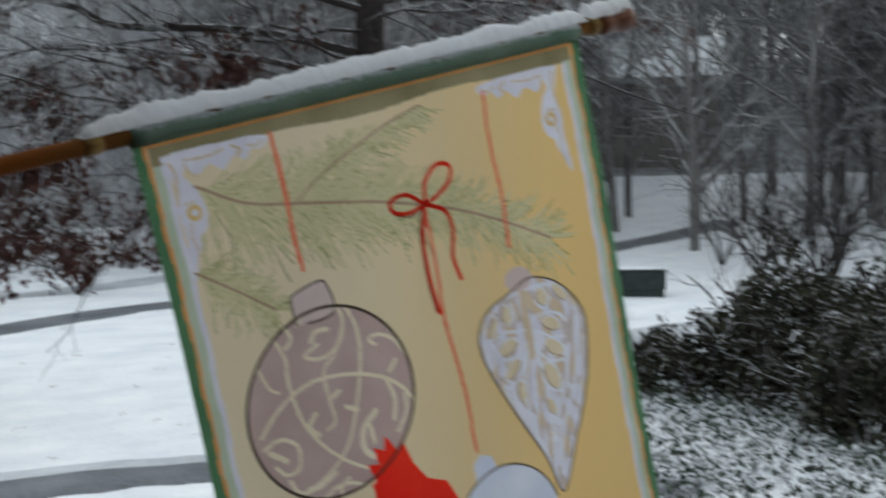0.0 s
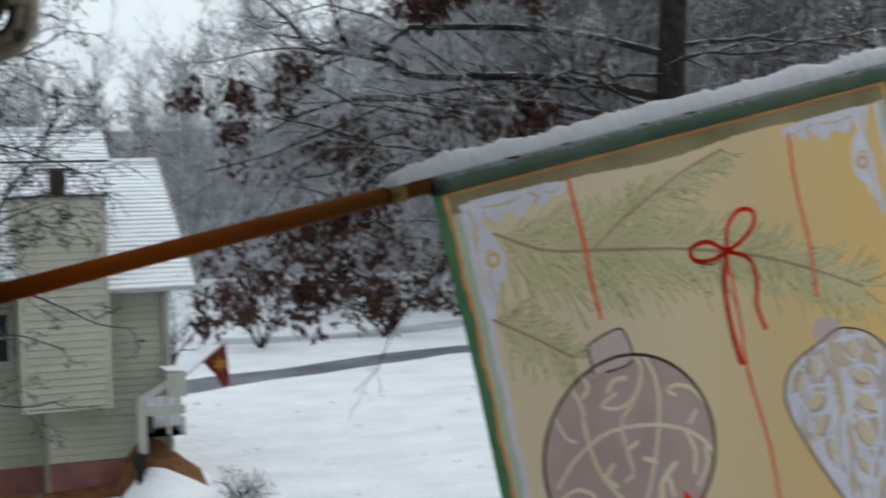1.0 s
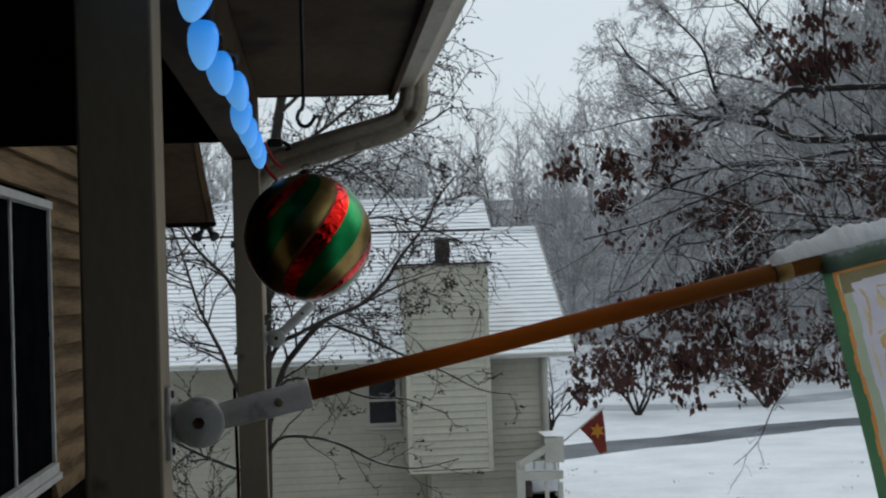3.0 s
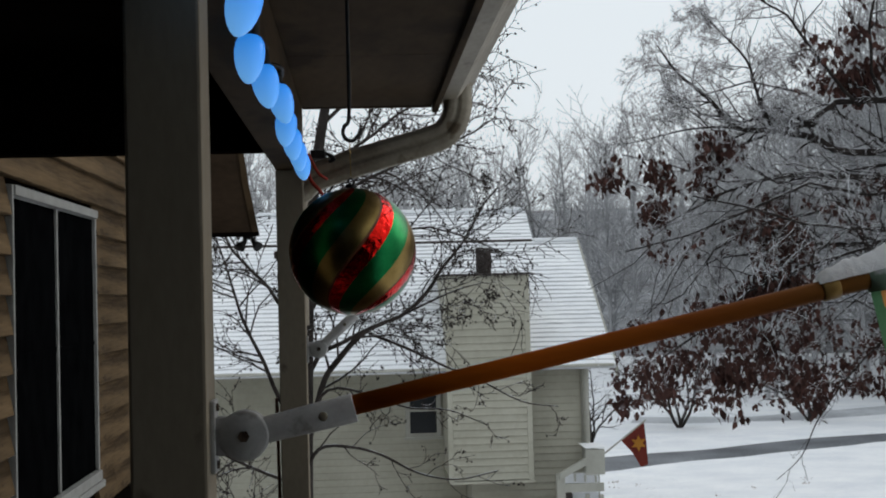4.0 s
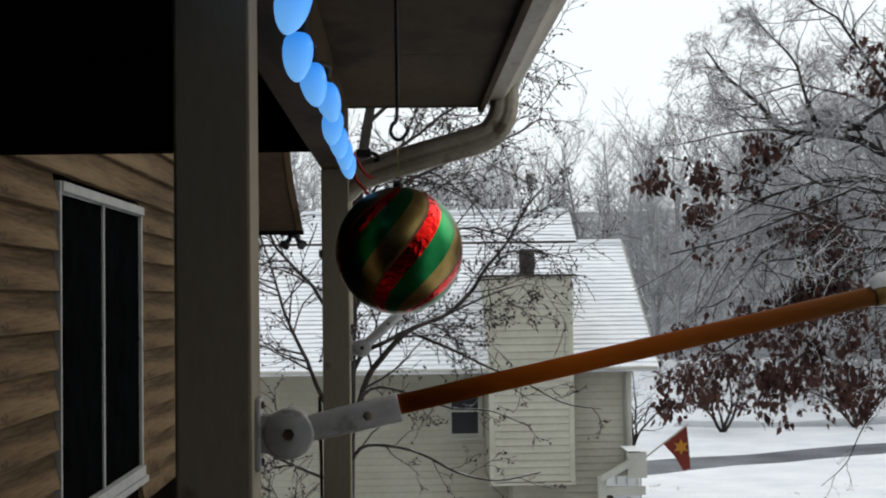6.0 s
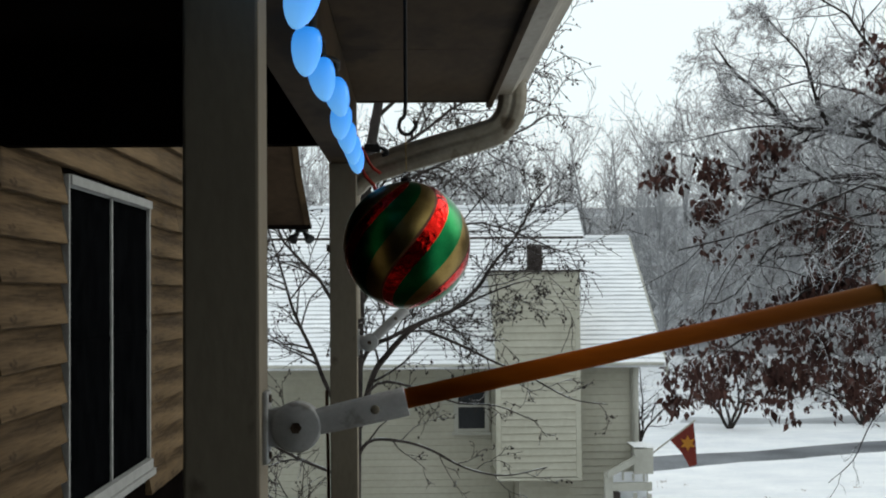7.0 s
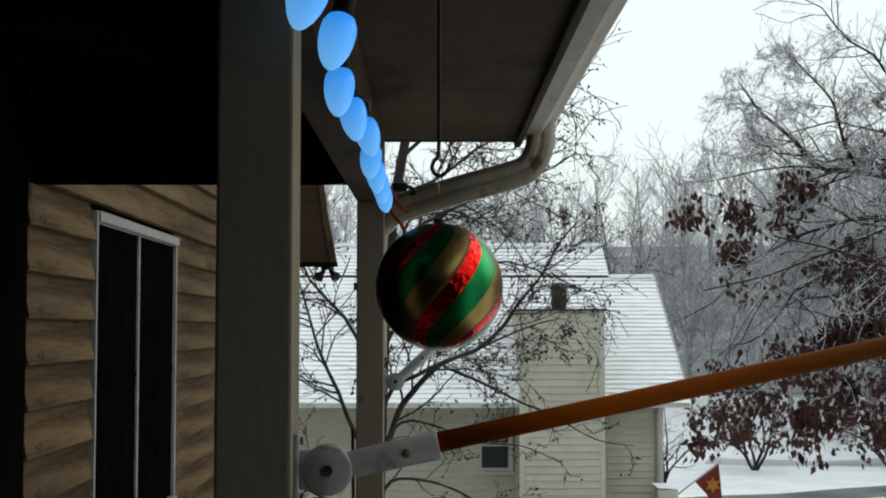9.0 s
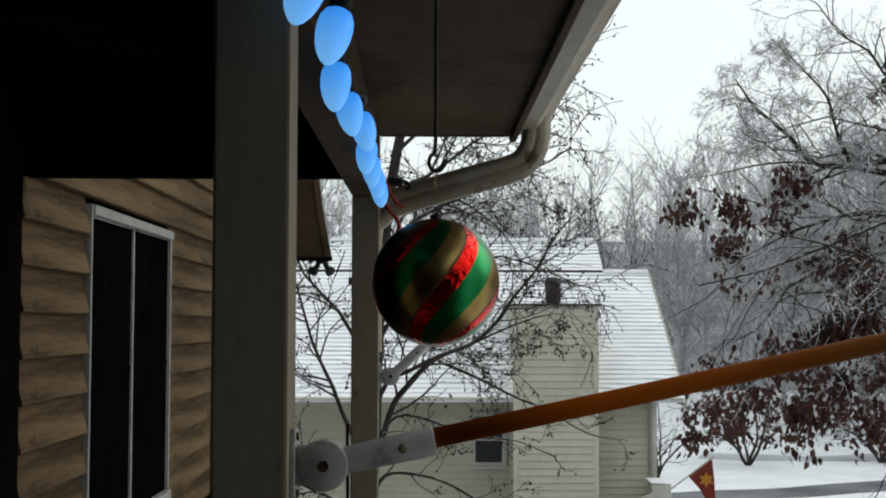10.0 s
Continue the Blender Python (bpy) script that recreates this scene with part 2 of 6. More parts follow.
F_PINE = material("printed_pine_needles", (0.42, 0.4, 0.2), (0.54, 0.5, 0.27), 0.9, 15, 700, 0.0, translucent=F)
F_PINE_PALE = material("printed_pale_needles", (0.54, 0.5, 0.29), (0.64, 0.58, 0.36), 0.9, 15, 700, 0.0, translucent=F)
F_PINE_DEEP = material("printed_deep_needles", (0.27, 0.27, 0.13), (0.38, 0.36, 0.18), 0.9, 15, 700, 0.0, translucent=F)
F_TWIG = material("printed_twig", (0.33, 0.22, 0.15), (0.44, 0.31, 0.22), 0.9, 15, 700, 0.0, translucent=F)
F_STRING = material("printed_string", (0.72, 0.13, 0.07), (0.8, 0.2, 0.11), 0.9, 15, 700, 0.0, translucent=F)
F_MAUVE = material("printed_mauve", (0.46, 0.33, 0.3), (0.57, 0.43, 0.39), 0.9, 12, 700, 0.1, translucent=F)
F_CREAM = material("printed_pale_scroll", (0.72, 0.63, 0.44), (0.82, 0.74, 0.56), 0.9, 15, 700, 0.0, translucent=F)
F_OUTLINE = material("printed_outline", (0.08, 0.055, 0.045), (0.13, 0.09, 0.07), 0.9, 15, 700, 0.0, translucent=0.3)
F_SHADE = material("olive_shade", (0.22, 0.19, 0.1), (0.34, 0.29, 0.17), 0.9, 15, 700, 0.1, translucent=F)
F_LILAC = material("printed_lilac", (0.62, 0.6, 0.68), (0.76, 0.75, 0.82), 0.9, 25, 700, 0.1, translucent=F)
F_TAN = material("printed_tan", (0.58, 0.45, 0.3), (0.7, 0.57, 0.42), 0.9, 30, 700, 0.1, translucent=F)
F_DROP = material("printed_drop_ground", (0.5, 0.42, 0.39), (0.62, 0.54, 0.51), 0.9, 40, 700, 0.1, translucent=F)
F_LEAFGOLD = material("printed_leaf_gold", (0.66, 0.55, 0.36), (0.74, 0.64, 0.46), 0.9, 40, 700, 0.1, translucent=F)
F_CAP = material("printed_cap", (0.58, 0.46, 0.43), (0.68, 0.56, 0.52), 0.9, 12, 700, 0.1, translucent=F)
F_BLUE = material("printed_pale_blue", (0.62, 0.66, 0.78), (0.74, 0.77, 0.86), 0.9, 15, 700, 0.1, translucent=F)
F_SLEEVE = material("green_sleeve_cloth", (0.2, 0.32, 0.23), (0.36, 0.47, 0.36), 0.9, 12, 700, 0.2, translucent=0.5, snow=0.8, snow_low=0.3, snow_scale=110)
BANNER = material("rust_banner", (0.1, 0.018, 0.014), (0.17, 0.035, 0.025), 0.9, 3, 60, 0.1, translucent=0.4)
BANNER_SUN = material("banner_motif", (0.45, 0.2, 0.03), (0.6, 0.3, 0.05), 0.9, 5, 60, 0.0, translucent=0.4)


# ---- building helpers ----
def mesh_of(name, verts, faces, mat, smooth=False):
    me = bpy.data.meshes.new(name)
    me.from_pydata([tuple(v) for v in verts], [], [tuple(q) for q in faces])
    me.materials.append(mat)
    if smooth:
        me.polygons.foreach_set("use_smooth", [True] * len(me.polygons))
    me.update()
    return me


def part(name, bm, mat, parent=None, label=""):
    me = bpy.data.meshes.new(name)
    bm.to_mesh(me)
    bm.free()
    me.materials.append(mat)
    ob = new(name, me)
    ob.parent = parent
    if label:
        ob["label"] = label
    return ob


def part_mesh(name, me, parent=None, label="", at=None):
    ob = new(name, me)
    ob.parent = parent
    if at is not None:
        ob.matrix_basis = at
    if label:
        ob["label"] = label
    return ob


def thing(name, label, category, at=None, group="", kind=""):
    ob = new(name)
    ob.empty_display_size = 0.05
    if at is not None:
        ob.matrix_basis = at
    return tagged(ob, label, category, group, kind)


def box_bm(x0, x1, y0, y1, z0, z1, bevel=0.0):
    bm = bmesh.new()
    bmesh.ops.create_cube(bm, size=1)
    for v in bm.verts:
        v.co = ((x0 + x1) / 2 + v.co.x * (x1 - x0), (y0 + y1) / 2 + v.co.y * (y1 - y0), (z0 + z1) / 2 + v.co.z * (z1 - z0))
    if bevel:
        bmesh.ops.bevel(bm, geom=list(bm.edges), offset=bevel, segments=2, affect="EDGES", profile=0.6)
    return bm


def prism_bm(profile, y0, y1):
    """A profile in x and z, drawn out along y."""
    bm = bmesh.new()
    a = [bm.verts.new((x, y0, z)) for x, z in profile]
    b = [bm.verts.new((x, y1, z)) for x, z in profile]
    n = len(profile)
    for i in range(n):
        bm.faces.new((a[i], a[(i + 1) % n], b[(i + 1) % n], b[i]))
    bm.faces.new(a[::-1])
    bm.faces.new(b)
    bmesh.ops.recalc_face_normals(bm, faces=list(bm.faces))
    return bm


def tube(points, radii, sides=8, squash=(1, 1), caps=True):
    """Vertices and faces of a tube along points."""
    pts = [Vector(p) for p in points]
    if not hasattr(radii, "__len__"):
        radii = [radii] * len(pts)
    vs, fs = [], []
    side = None
    for i, p in enumerate(pts):
        d = (pts[min(i + 1, len(pts) - 1)] - pts[max(i - 1, 0)]).normalized()
        if side is None:
            ref = Vector((0, 0, 1)) if abs(d.z) < 0.9 else Vector((0, 1, 0))
            side = d.cross(ref).normalized()
        side = (side - d * side.dot(d)).normalized()
        up = side.cross(d)
        for k in range(sides):
            a = 2 * math.pi * (k + 0.5) / sides
            vs.append(p + (side * math.cos(a) * squash[0] + up * math.sin(a) * squash[1]) * radii[i])
    for i in range(len(pts) - 1):
        for k in range(sides):
            a, b = i * sides + k, i * sides + (k + 1) % sides
            fs.append((a, b, b + sides, a + sides))
    if caps:
        fs.append(tuple(range(sides))[::-1])
        fs.append(tuple((len(pts) - 1) * sides + k for k in range(sides)))
    return vs, fs


def tube_part(name, points, radii, mat, parent=None, label="", sides=10, squash=(1, 1)):
    return part_mesh(name, mesh_of(name, *tube(points, radii, sides, squash), mat, True), parent, label)


def lathe(profile, sides=24):
    """A turned body: profile of (radius, height) round z."""
    vs, fs = [], []
    for r, z in profile:
        for k in range(sides):
            a = 2 * math.pi * k / sides
            vs.append((r * math.cos(a), r * math.sin(a), z))
    for i in range(len(profile) - 1):
        for k in range(sides):
            a, b = i * sides + k, i * sides + (k + 1) % sides
            fs.append((a, b, b + sides, a + sides))
    fs.append(tuple(range(sides))[::-1])
    fs.append(tuple((len(profile) - 1) * sides + k for k in range(sides)))
    return vs, fs


def structure(ob, label, category):
    return tagged(ob, label, category, kind="structure")


def smooth_path(points, steps=6):
    """Catmull-Rom through a few control points."""
    p = [Vector(q) for q in points]
    p = [p[0] * 2 - p[1]] + p + [p[-1] * 2 - p[-2]]
    out = []
    for i in range(1, len(p) - 2):
        for k in range(steps):
            t = k / steps
            out.append(0.5 * (2 * p[i] + (p[i + 1] - p[i - 1]) * t + (2 * p[i - 1] - 5 * p[i] + 4 * p[i + 1] - p[i + 2]) * t * t
                              + (3 * p[i] - p[i - 1] - 3 * p[i + 1] + p[i + 2]) * t ** 3))
    return out + [p[-2]]


def smoothstep(a, b, x):
    t = min(max((x - a) / (b - a), 0), 1)
    return t * t * (3 - 2 * t)


# ---- ground: one sheet of snow out to the wooded hill ----
GROUND = -2.7


def height(x, y):
    r = math.hypot(x, y)
    return GROUND + 11.5 * smoothstep(50, 125, r) + (0.09 * noise.noise(Vector((x * 0.22, y * 0.22, 0))) + 0.03 * noise.noise(Vector((x * 0.8, y * 0.8, 5)))) * min(r / 20, 1)


rings = [0, 3, 6, 8, 10] + [10 + 0.8 * i for i in range(1, 42)] + [44, 46, 48, 50, 53, 56, 60, 64, 68, 73, 78, 84, 90, 98, 106, 116, 126, 140, 170, 300, 800, 2500]
segs = 200
gv, gf = [], []
for r in rings:
    for k in range(segs):
        a = 2 * math.pi * k / segs
        gv.append((r * math.sin(a), r * math.cos(a), height(r * math.sin(a), r * math.cos(a)) if r < 150 else 8.8))
for i in range(len(rings) - 1):
    for k in range(segs):
        a, b = i * segs + k, i * segs + (k + 1) % segs
        gf.append((a, a + segs, b + segs, b))
ground_me = mesh_of("ground", gv, gf, SNOW, True)
ground_me.materials.append(FOREST)
for poly in ground_me.polygons:
    c = poly.center
    if math.hypot(c.x, c.y) > (63 if math.atan2(c.x, c.y) < radians(31) else 74):
        poly.material_index = 1
structure(new("ground", ground_me), "snow-covered lawn rising to a wooded hill", "ground")


def ribbon_ground(name, points, width, mat, lift, label, category):
    pts = smooth_path([(x, y, 0) for x, y in points], 8)
    vs, fs = [], []
    for i, p in enumerate(pts):
        d = (pts[min(i + 1, len(pts) - 1)] - pts[max(i - 1, 0)]).normalized()
        n = Vector((-d.y, d.x, 0))
        for k in range(5):
            q = p + n * width * (k / 4 - 0.5) * (1 + 0.22 * noise.noise(Vector((i * 0.45, k * 0.3, 3 + width))))
            vs.append((q.x, q.y, height(q.x, q.y) + (lift if 0 < k < 4 else -0.04)))
    for i in range(len(pts) - 1):
        for k in range(4):
            fs.append((i * 5 + k, i * 5 + k + 1, i * 5 + k + 6, i * 5 + k + 5))
    ob = structure(new(name, mesh_of(name, vs, fs, mat, True)), label, category)
    return ob


ribbon_ground("road_verge", [(3.4, 17.6), (5.2, 17.5), (7.4, 16.8), (9.6, 14.8), (11.2, 11.5)], 2.0, SLUSH, 0.04, "slushy verge beside the driveway", "verge")
ribbon_ground("road", [(-14, 22), (-4, 27.5), (5.8, 32.2), (14.6, 36), (26, 39), (44, 43)], 2.3, ASPHALT, 0.05, "wet grey asphalt road cleared of snow", "road")
ribbon_ground("far_track", [(8.6, 42.6), (12, 41.6), (16, 43.4), (24, 47)], 2.2, SLUSH, 0.05, "slushy wheel track across the snow", "track")
ribbon_ground("driveway_1", [(3.6, 16.9), (5.2, 17.0), (7.3, 16.5), (9.6, 14.6), (11.2, 11.5)], 1.5, ASPHALT, 0.06, "dark wet driveway edged with snow", "driveway")
ribbon_ground("driveway_2", [(13.5, 18.6), (18.8, 21.6), (22, 22.1), (34, 24)], 2.4, SLUSH, 0.05, "slushy snow-covered driveway", "driveway")


# ---- porch ----
def plain_box(name, dims, mat, label, category, bevel=0.0):
    ob = part(name, box_bm(*dims, bevel), mat)
    return structure(ob, label, category)


# out of view; reaches past the posts to stop light bounced up by snow
plain_box("floor", (-1.318, 1.3, -1.2, 4.5, -0.15, 0.0), EAVE, "unseen dark porch floor, widened to block light from the snow", "floor")
plain_box("wall_porch", (-1.5, -1.32, -1.2, 4.396, -2.7, 2.5), DARK, "near-black house wall under the porch", "wall")
# unseen wall, added to keep light off the faces turned to the view
plain_box("blocker_wall", (-1.5, 3.3, -1.4, -1.204, -2.9, 2.9), DARK, "unseen dark wall added behind the view to block light", "wall")
plain_box("ceiling", (-1.318, -0.25, -1.2, 4.49, 2.3, 2.36), DARK, "near-black porch ceiling", "ceiling")
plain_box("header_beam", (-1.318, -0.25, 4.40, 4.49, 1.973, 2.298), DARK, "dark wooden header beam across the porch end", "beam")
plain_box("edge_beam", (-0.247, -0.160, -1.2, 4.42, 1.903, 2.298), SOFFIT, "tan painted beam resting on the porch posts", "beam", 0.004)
plain_box("porch_roof", (-1.5, 0.27, -1.2, 4.42, 2.364, 2.43), EAVE, "porch roof deck", "roof")


def porch_post(y):
    ob = part("porch_post", box_bm(-0.0435, 0.0435, -0.045, 0.045, 0, 1.902, 0.004), POST)
    ob.location = (-0.2035, y, 0)
    return tagged(ob, "weathered tan painted square porch post", "post", "porch posts")


porch_post(1.575)
porch_post(4.375)

soffit = structure(new("soffit"), "tan painted plywood porch soffit", "soffit")
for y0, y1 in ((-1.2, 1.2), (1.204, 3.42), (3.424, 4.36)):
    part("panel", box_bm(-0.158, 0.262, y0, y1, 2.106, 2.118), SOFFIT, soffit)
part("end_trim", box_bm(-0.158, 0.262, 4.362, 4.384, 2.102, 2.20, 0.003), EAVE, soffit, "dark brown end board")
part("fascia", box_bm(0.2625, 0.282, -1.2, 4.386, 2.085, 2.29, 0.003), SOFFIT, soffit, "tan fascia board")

gutter = thing("gutter", "cream enamelled metal roof gutter with open lip", "gutter")
outer = [(0.284, 2.112), (0.335, 2.112), (0.352, 2.128), (0.366, 2.15), (0.385, 2.166), (0.402, 2.176), (0.402, 2.232), (0.394, 2.238)]
inner = [(0.392, 2.23), (0.398, 2.226), (0.398, 2.18), (0.382, 2.171), (0.362, 2.154), (0.347, 2.13), (0.333, 2.116), (0.288, 2.116), (0.288, 2.24), (0.284, 2.24)]
part("trough", prism_bm(outer + inner, -1.2, 4.37), GUTTER, gutter)
part("end_cap", prism_bm([(0.283, 2.11), (0.336, 2.11), (0.354, 2.127), (0.368, 2.149), (0.404, 2.175), (0.404, 2.24), (0.283, 2.24)], 4.371, 4.375), GUTTER, gutter)

spout = thing("downspout", "cream ribbed metal downspout elbowing back to the post", "downspout")
line = smooth_path([(0.342, 4.30, 2.172), (0.341, 4.31, 2.085), (0.318, 4.33, 2.03), (0.268, 4.345, 1.995), (0.08, 4.38, 1.945), (-0.10, 4.43, 1.893),
                    (-0.165, 4.465, 1.854), (-0.2, 4.475, 1.78), (-0.2, 4.475, 1.4)], 8)
sides = 40
vs, fs = [], []
for i, p in enumerate(line):
    d = (line[min(i + 1, len(line) - 1)] - line[max(i - 1, 0)]).normalized()
    sv = Vector((0, 1, 0)) - d * d.y
    sv.normalize()
    up = sv.cross(d)
    for k in range(sides):
        a = 2 * math.pi * k / sides
        c, s = math.cos(a), math.sin(a)
        m = max(abs(c), abs(s)) ** 0.82
        rib = 1 - 0.2 * (k % 5 == 0) + 0.02 * math.sin(i * 2.6) * (8 < i < 26)
        vs.append(p + sv * (0.036 * c / m * rib) + up * (0.046 * s / m * rib))
for i in range(len(line) - 1):
    for k in range(sides):
        a, b = i * sides + k, i * sides + (k + 1) % sides
        fs.append((a, b, b + sides, a + sides))
part_mesh("pipe", mesh_of("pipe", vs, fs, GUTTER, True), spout)
part("strap", box_bm(-0.262, -0.145, 4.424, 4.432, 1.62, 1.645), GUTTER, spout, "metal pipe strap")

# house wall beyond the porch, with its lap siding and slider window
WX = -1.32
W0, W1, WZ0, WZ1 = 5.26, 6.95, 0.60, 1.955
wall = structure(new("wall_house"), "tan stained lap-sided house wall", "wall")
# near-black sheathing: the shade in the gap beside the window is put into its colour
for y0, y1, z0, z1 in ((4.4, W0, -2.7, 2.6), (W1, 8.6, -2.7, 2.6), (W0, W1, -2.7, WZ0), (W0, W1, WZ1, 2.6)):
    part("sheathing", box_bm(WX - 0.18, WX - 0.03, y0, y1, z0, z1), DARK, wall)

win = structure(new("window_1"), "white two-pane slider window with dark interior", "window")
for nm, d in (("frame", (WX - 0.06, WX + 0.012, W0, W0 + 0.02, WZ0, WZ1)), ("frame", (WX - 0.06, WX + 0.004, W1 - 0.03, W1, WZ0, WZ1)),
              ("frame", (WX - 0.06, WX + 0.02, W0 + 0.02, W1 - 0.03, WZ1 - 0.04, WZ1)), ("frame", (WX - 0.06, WX + 0.022, W0 + 0.02, W1 - 0.03, WZ0, WZ0 + 0.05)),
              ("mullion", (WX - 0.05, WX - 0.002, 6.075, 6.1, WZ0 + 0.05, WZ1 - 0.04)), ("window_sill", (WX - 0.03, WX + 0.028, W0 - 0.03, W1 + 0.012, WZ0 - 0.035, WZ0 - 0.002))):
    part(nm, box_bm(*d, 0.003), TRIM, win)
for y0, y1 in ((W0 + 0.02, 6.075), (6.1, W1 - 0.03)):
    part("pane", box_bm(WX - 0.016, WX - 0.012, y0, y1, WZ0 + 0.05, WZ1 - 0.045), SCREEN, win, "dark screened pane")
    part("sash_rail", box_bm(WX - 0.0118, WX - 0.008, y0, y1, 1.28, 1.30), SCREEN, win)

# far eave of the house
eave = structure(new("far_eave"), "brown boarded roof eave of the house", "eave")
part("boxing", prism_bm([(-0.95, 1.85), (-0.545, 1.85), (-0.60, 2.13), (-0.65, 2.5), (-0.95, 2.5)], 7.47, 7.62), EAVE, eave)
part("fascia", prism_bm([(-0.565, 1.838), (-0.53, 1.838), (-0.585, 2.13), (-0.632, 2.5), (-0.66, 2.5), (-0.618, 2.13)], 7.455, 7.468), SOFFIT, eave)
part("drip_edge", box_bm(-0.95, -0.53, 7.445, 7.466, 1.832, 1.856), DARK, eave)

flood = thing("flood_light", "black twin-head outdoor flood light under the eave", "flood light", pose(-0.6, 7.6, 1.835) @ Matrix.Scale(0.62, 4))
part_mesh("base", mesh_of("base", *lathe([(0.05, -0.02), (0.055, -0.01), (0.05, 0.012)], 16), BLACK, True), flood)
for sx, tilt in ((-0.05, 35), (0.055, -40)):
    head = part_mesh("lamp_head", mesh_of("lamp_head", *lathe([(0.012, 0.05), (0.02, 0.045), (0.026, 0.0), (0.043, -0.035), (0.047, -0.06), (0.04, -0.062)], 16), BLACK, True), flood)
    head.matrix_basis = pose(sx, -0.01, -0.055, -35, tilt, 0)
    tube_part("arm", [(sx * 0.3, 0, -0.015), (sx * 0.9, 0, -0.03)], 0.009, BLACK, flood)

# string of large lit bulbs along the beam
light_string = thing("light_string", "string of large glowing light-blue bulbs hung along the beam", "string lights")
bulb_me = mesh_of("bulb", *lathe([(0.010, 0.034), (0.0175, 0.0295), (0.0222, 0.0205), (0.0238, 0.009), (0.0232, -0.004), (0.0204, -0.017), (0.0155, -0.029), (0.0095, -0.0375), (0.0045, -0.0415), (0.001, -0.0424)], 24), BULB, True)
socket_me = mesh_of("socket", *lathe([(0.010, 0.062), (0.014, 0.06), (0.0145, 0.036), (0.012, 0.033)], 14), BLACK, True)
cord = []
for i, (y, dx, rx, ry) in enumerate(((1.30, 0.004, 0, 8), (1.60, 0.004, 6, 18), (1.86, 0.018, -10, 12), (2.26, -0.004, 0, 3), (2.56, 0.002, 4, -8),
                                     (2.80, 0.016, -4, -14), (3.22, 0.004, 3, 4), (3.55, 0.003, -2, -4), (3.86, 0.004, 4, -6), (4.17, 0.002, 3, -8))):
    y *= 0.913
    m = pose(-0.1415 + dx, y, 1.865, rx, ry, 0)
    part_mesh("bulb", bulb_me, light_string, at=m)
    part_mesh("socket", socket_me, light_string, at=m)
    cord += [(-0.152, y - 0.1, 1.925), (-0.138 + dx, y, 1.928)]
tube_part("cord", smooth_path(cord + [(-0.152, 4.3, 1.94)], 4), 0.004, BLACK, light_string)

plug = thing("plug_connector", "black plug connector tied to the porch beam", "connector", pose(-0.105, 4.36, 1.955))
part("body", box_bm(-0.03, 0.02, -0.014, 0.014, -0.016, 0.012, 0.005), BLACK, plug)
tube_part("lead", smooth_path([(0.018, 0, 0), (0.034, 0, -0.006), (0.045, 0, -0.018), (0.03, 0.01, -0.024)], 5), 0.007, BLACK, plug)
cord_red = tube_part("red_cord", smooth_path([(-0.152, 4.31, 1.95), (-0.135, 4.30, 1.87), (-0.105, 4.29, 1.83), (-0.092, 4.285, 1.80), (-0.1, 4.28, 1.785)], 6), 0.006, CORD_RED)
tagged(cord_red, "loose red cord hanging from the beam", "cord")
cord_red2 = tube_part("red_cord", smooth_path([(-0.14, 4.31, 1.95), (-0.11, 4.30, 1.89), (-0.08, 4.30, 1.865)], 6), 0.005, CORD_RED)
tagged(cord_red2, "loose red cord hanging from the beam", "cord")

# hook, string and the striped ball
BX, BY, BZ, BR = 0.007, 1.75, 1.552, 0.0826
hook = thing("hanging_hook", "black wire hook screwed into the soffit", "hook")
tube_part("wire", smooth_path([(BX, BY, 2.108), (BX, BY, 1.8), (BX - 0.001, BY, 1.728), (BX - 0.007, BY, 1.716), (BX - 0.009, BY, 1.706), (BX - 0.004, BY, 1.698),
                               (BX + 0.004, BY, 1.697), (BX + 0.011, BY, 1.704), (BX + 0.014, BY, 1.712)], 6), 0.0027, BLACK, hook, sides=8)
part_mesh("screw_eye", mesh_of("screw_eye", *lathe([(0.006, 2.106), (0.007, 2.1), (0.003, 2.095)], 10), BLACK, True), hook, at=pose(BX, BY, 0))
ball = thing("christmas_ball", "large ball ornament with red foil, green and gold glitter swirls", "ornament", pose(BX, BY, BZ))
nlat, nlon = 48, 120
bands = {"red_stripe": [], "green_stripe": [], "gold_stripe": [], "shadow_edge": []}
bv = []
for i in range(nlat + 1):
    lat = -math.pi / 2 + math.pi * i / nlat
    for k in range(nlon):
        phi = 2 * math.pi * k / nlon + (0.8 if lat > 0 else 0.84) * lat
        rr = BR * math.cos(lat)
        bv.append((rr * math.sin(phi), -rr * math.cos(phi), BR * math.sin(lat)))
for i in range(nlat):
    for k in range(nlon):
        deg = (k + 0.5) * 360 / nlon
        w = (deg - 4) % 72
        # the narrow dark edge paints the shadow reflected along the red foil
        band = "shadow_edge" if w < 3 else "red_stripe" if w < 21 else "green_stripe" if w < 46 else "gold_stripe"
        a, b = i * nlon + k, i * nlon + (k + 1) % nlon
        bands[band].append((a, b, b + nlon, a + nlon))
for nm, mt, lb in (("red_stripe", FOIL_RED, "shiny crinkled red foil swirl"), ("green_stripe", GLIT_GREEN, "green glitter swirl"),
                   ("gold_stripe", GLIT_GOLD, "gold glitter swirl"), ("shadow_edge", WOOD_DARK, "dark red edge, a reflected shadow put into colour")):
    part_mesh(nm, mesh_of(nm, bv, bands[nm], mt, True), ball, lb)
part_mesh("cap", mesh_of("cap", *lathe([(0.0075, -0.002), (0.0075, 0.005), (0.006, 0.0062), (0.002, 0.0068)], 14), BLACK, True), ball, at=pose(0, 0, BR - 0.001))
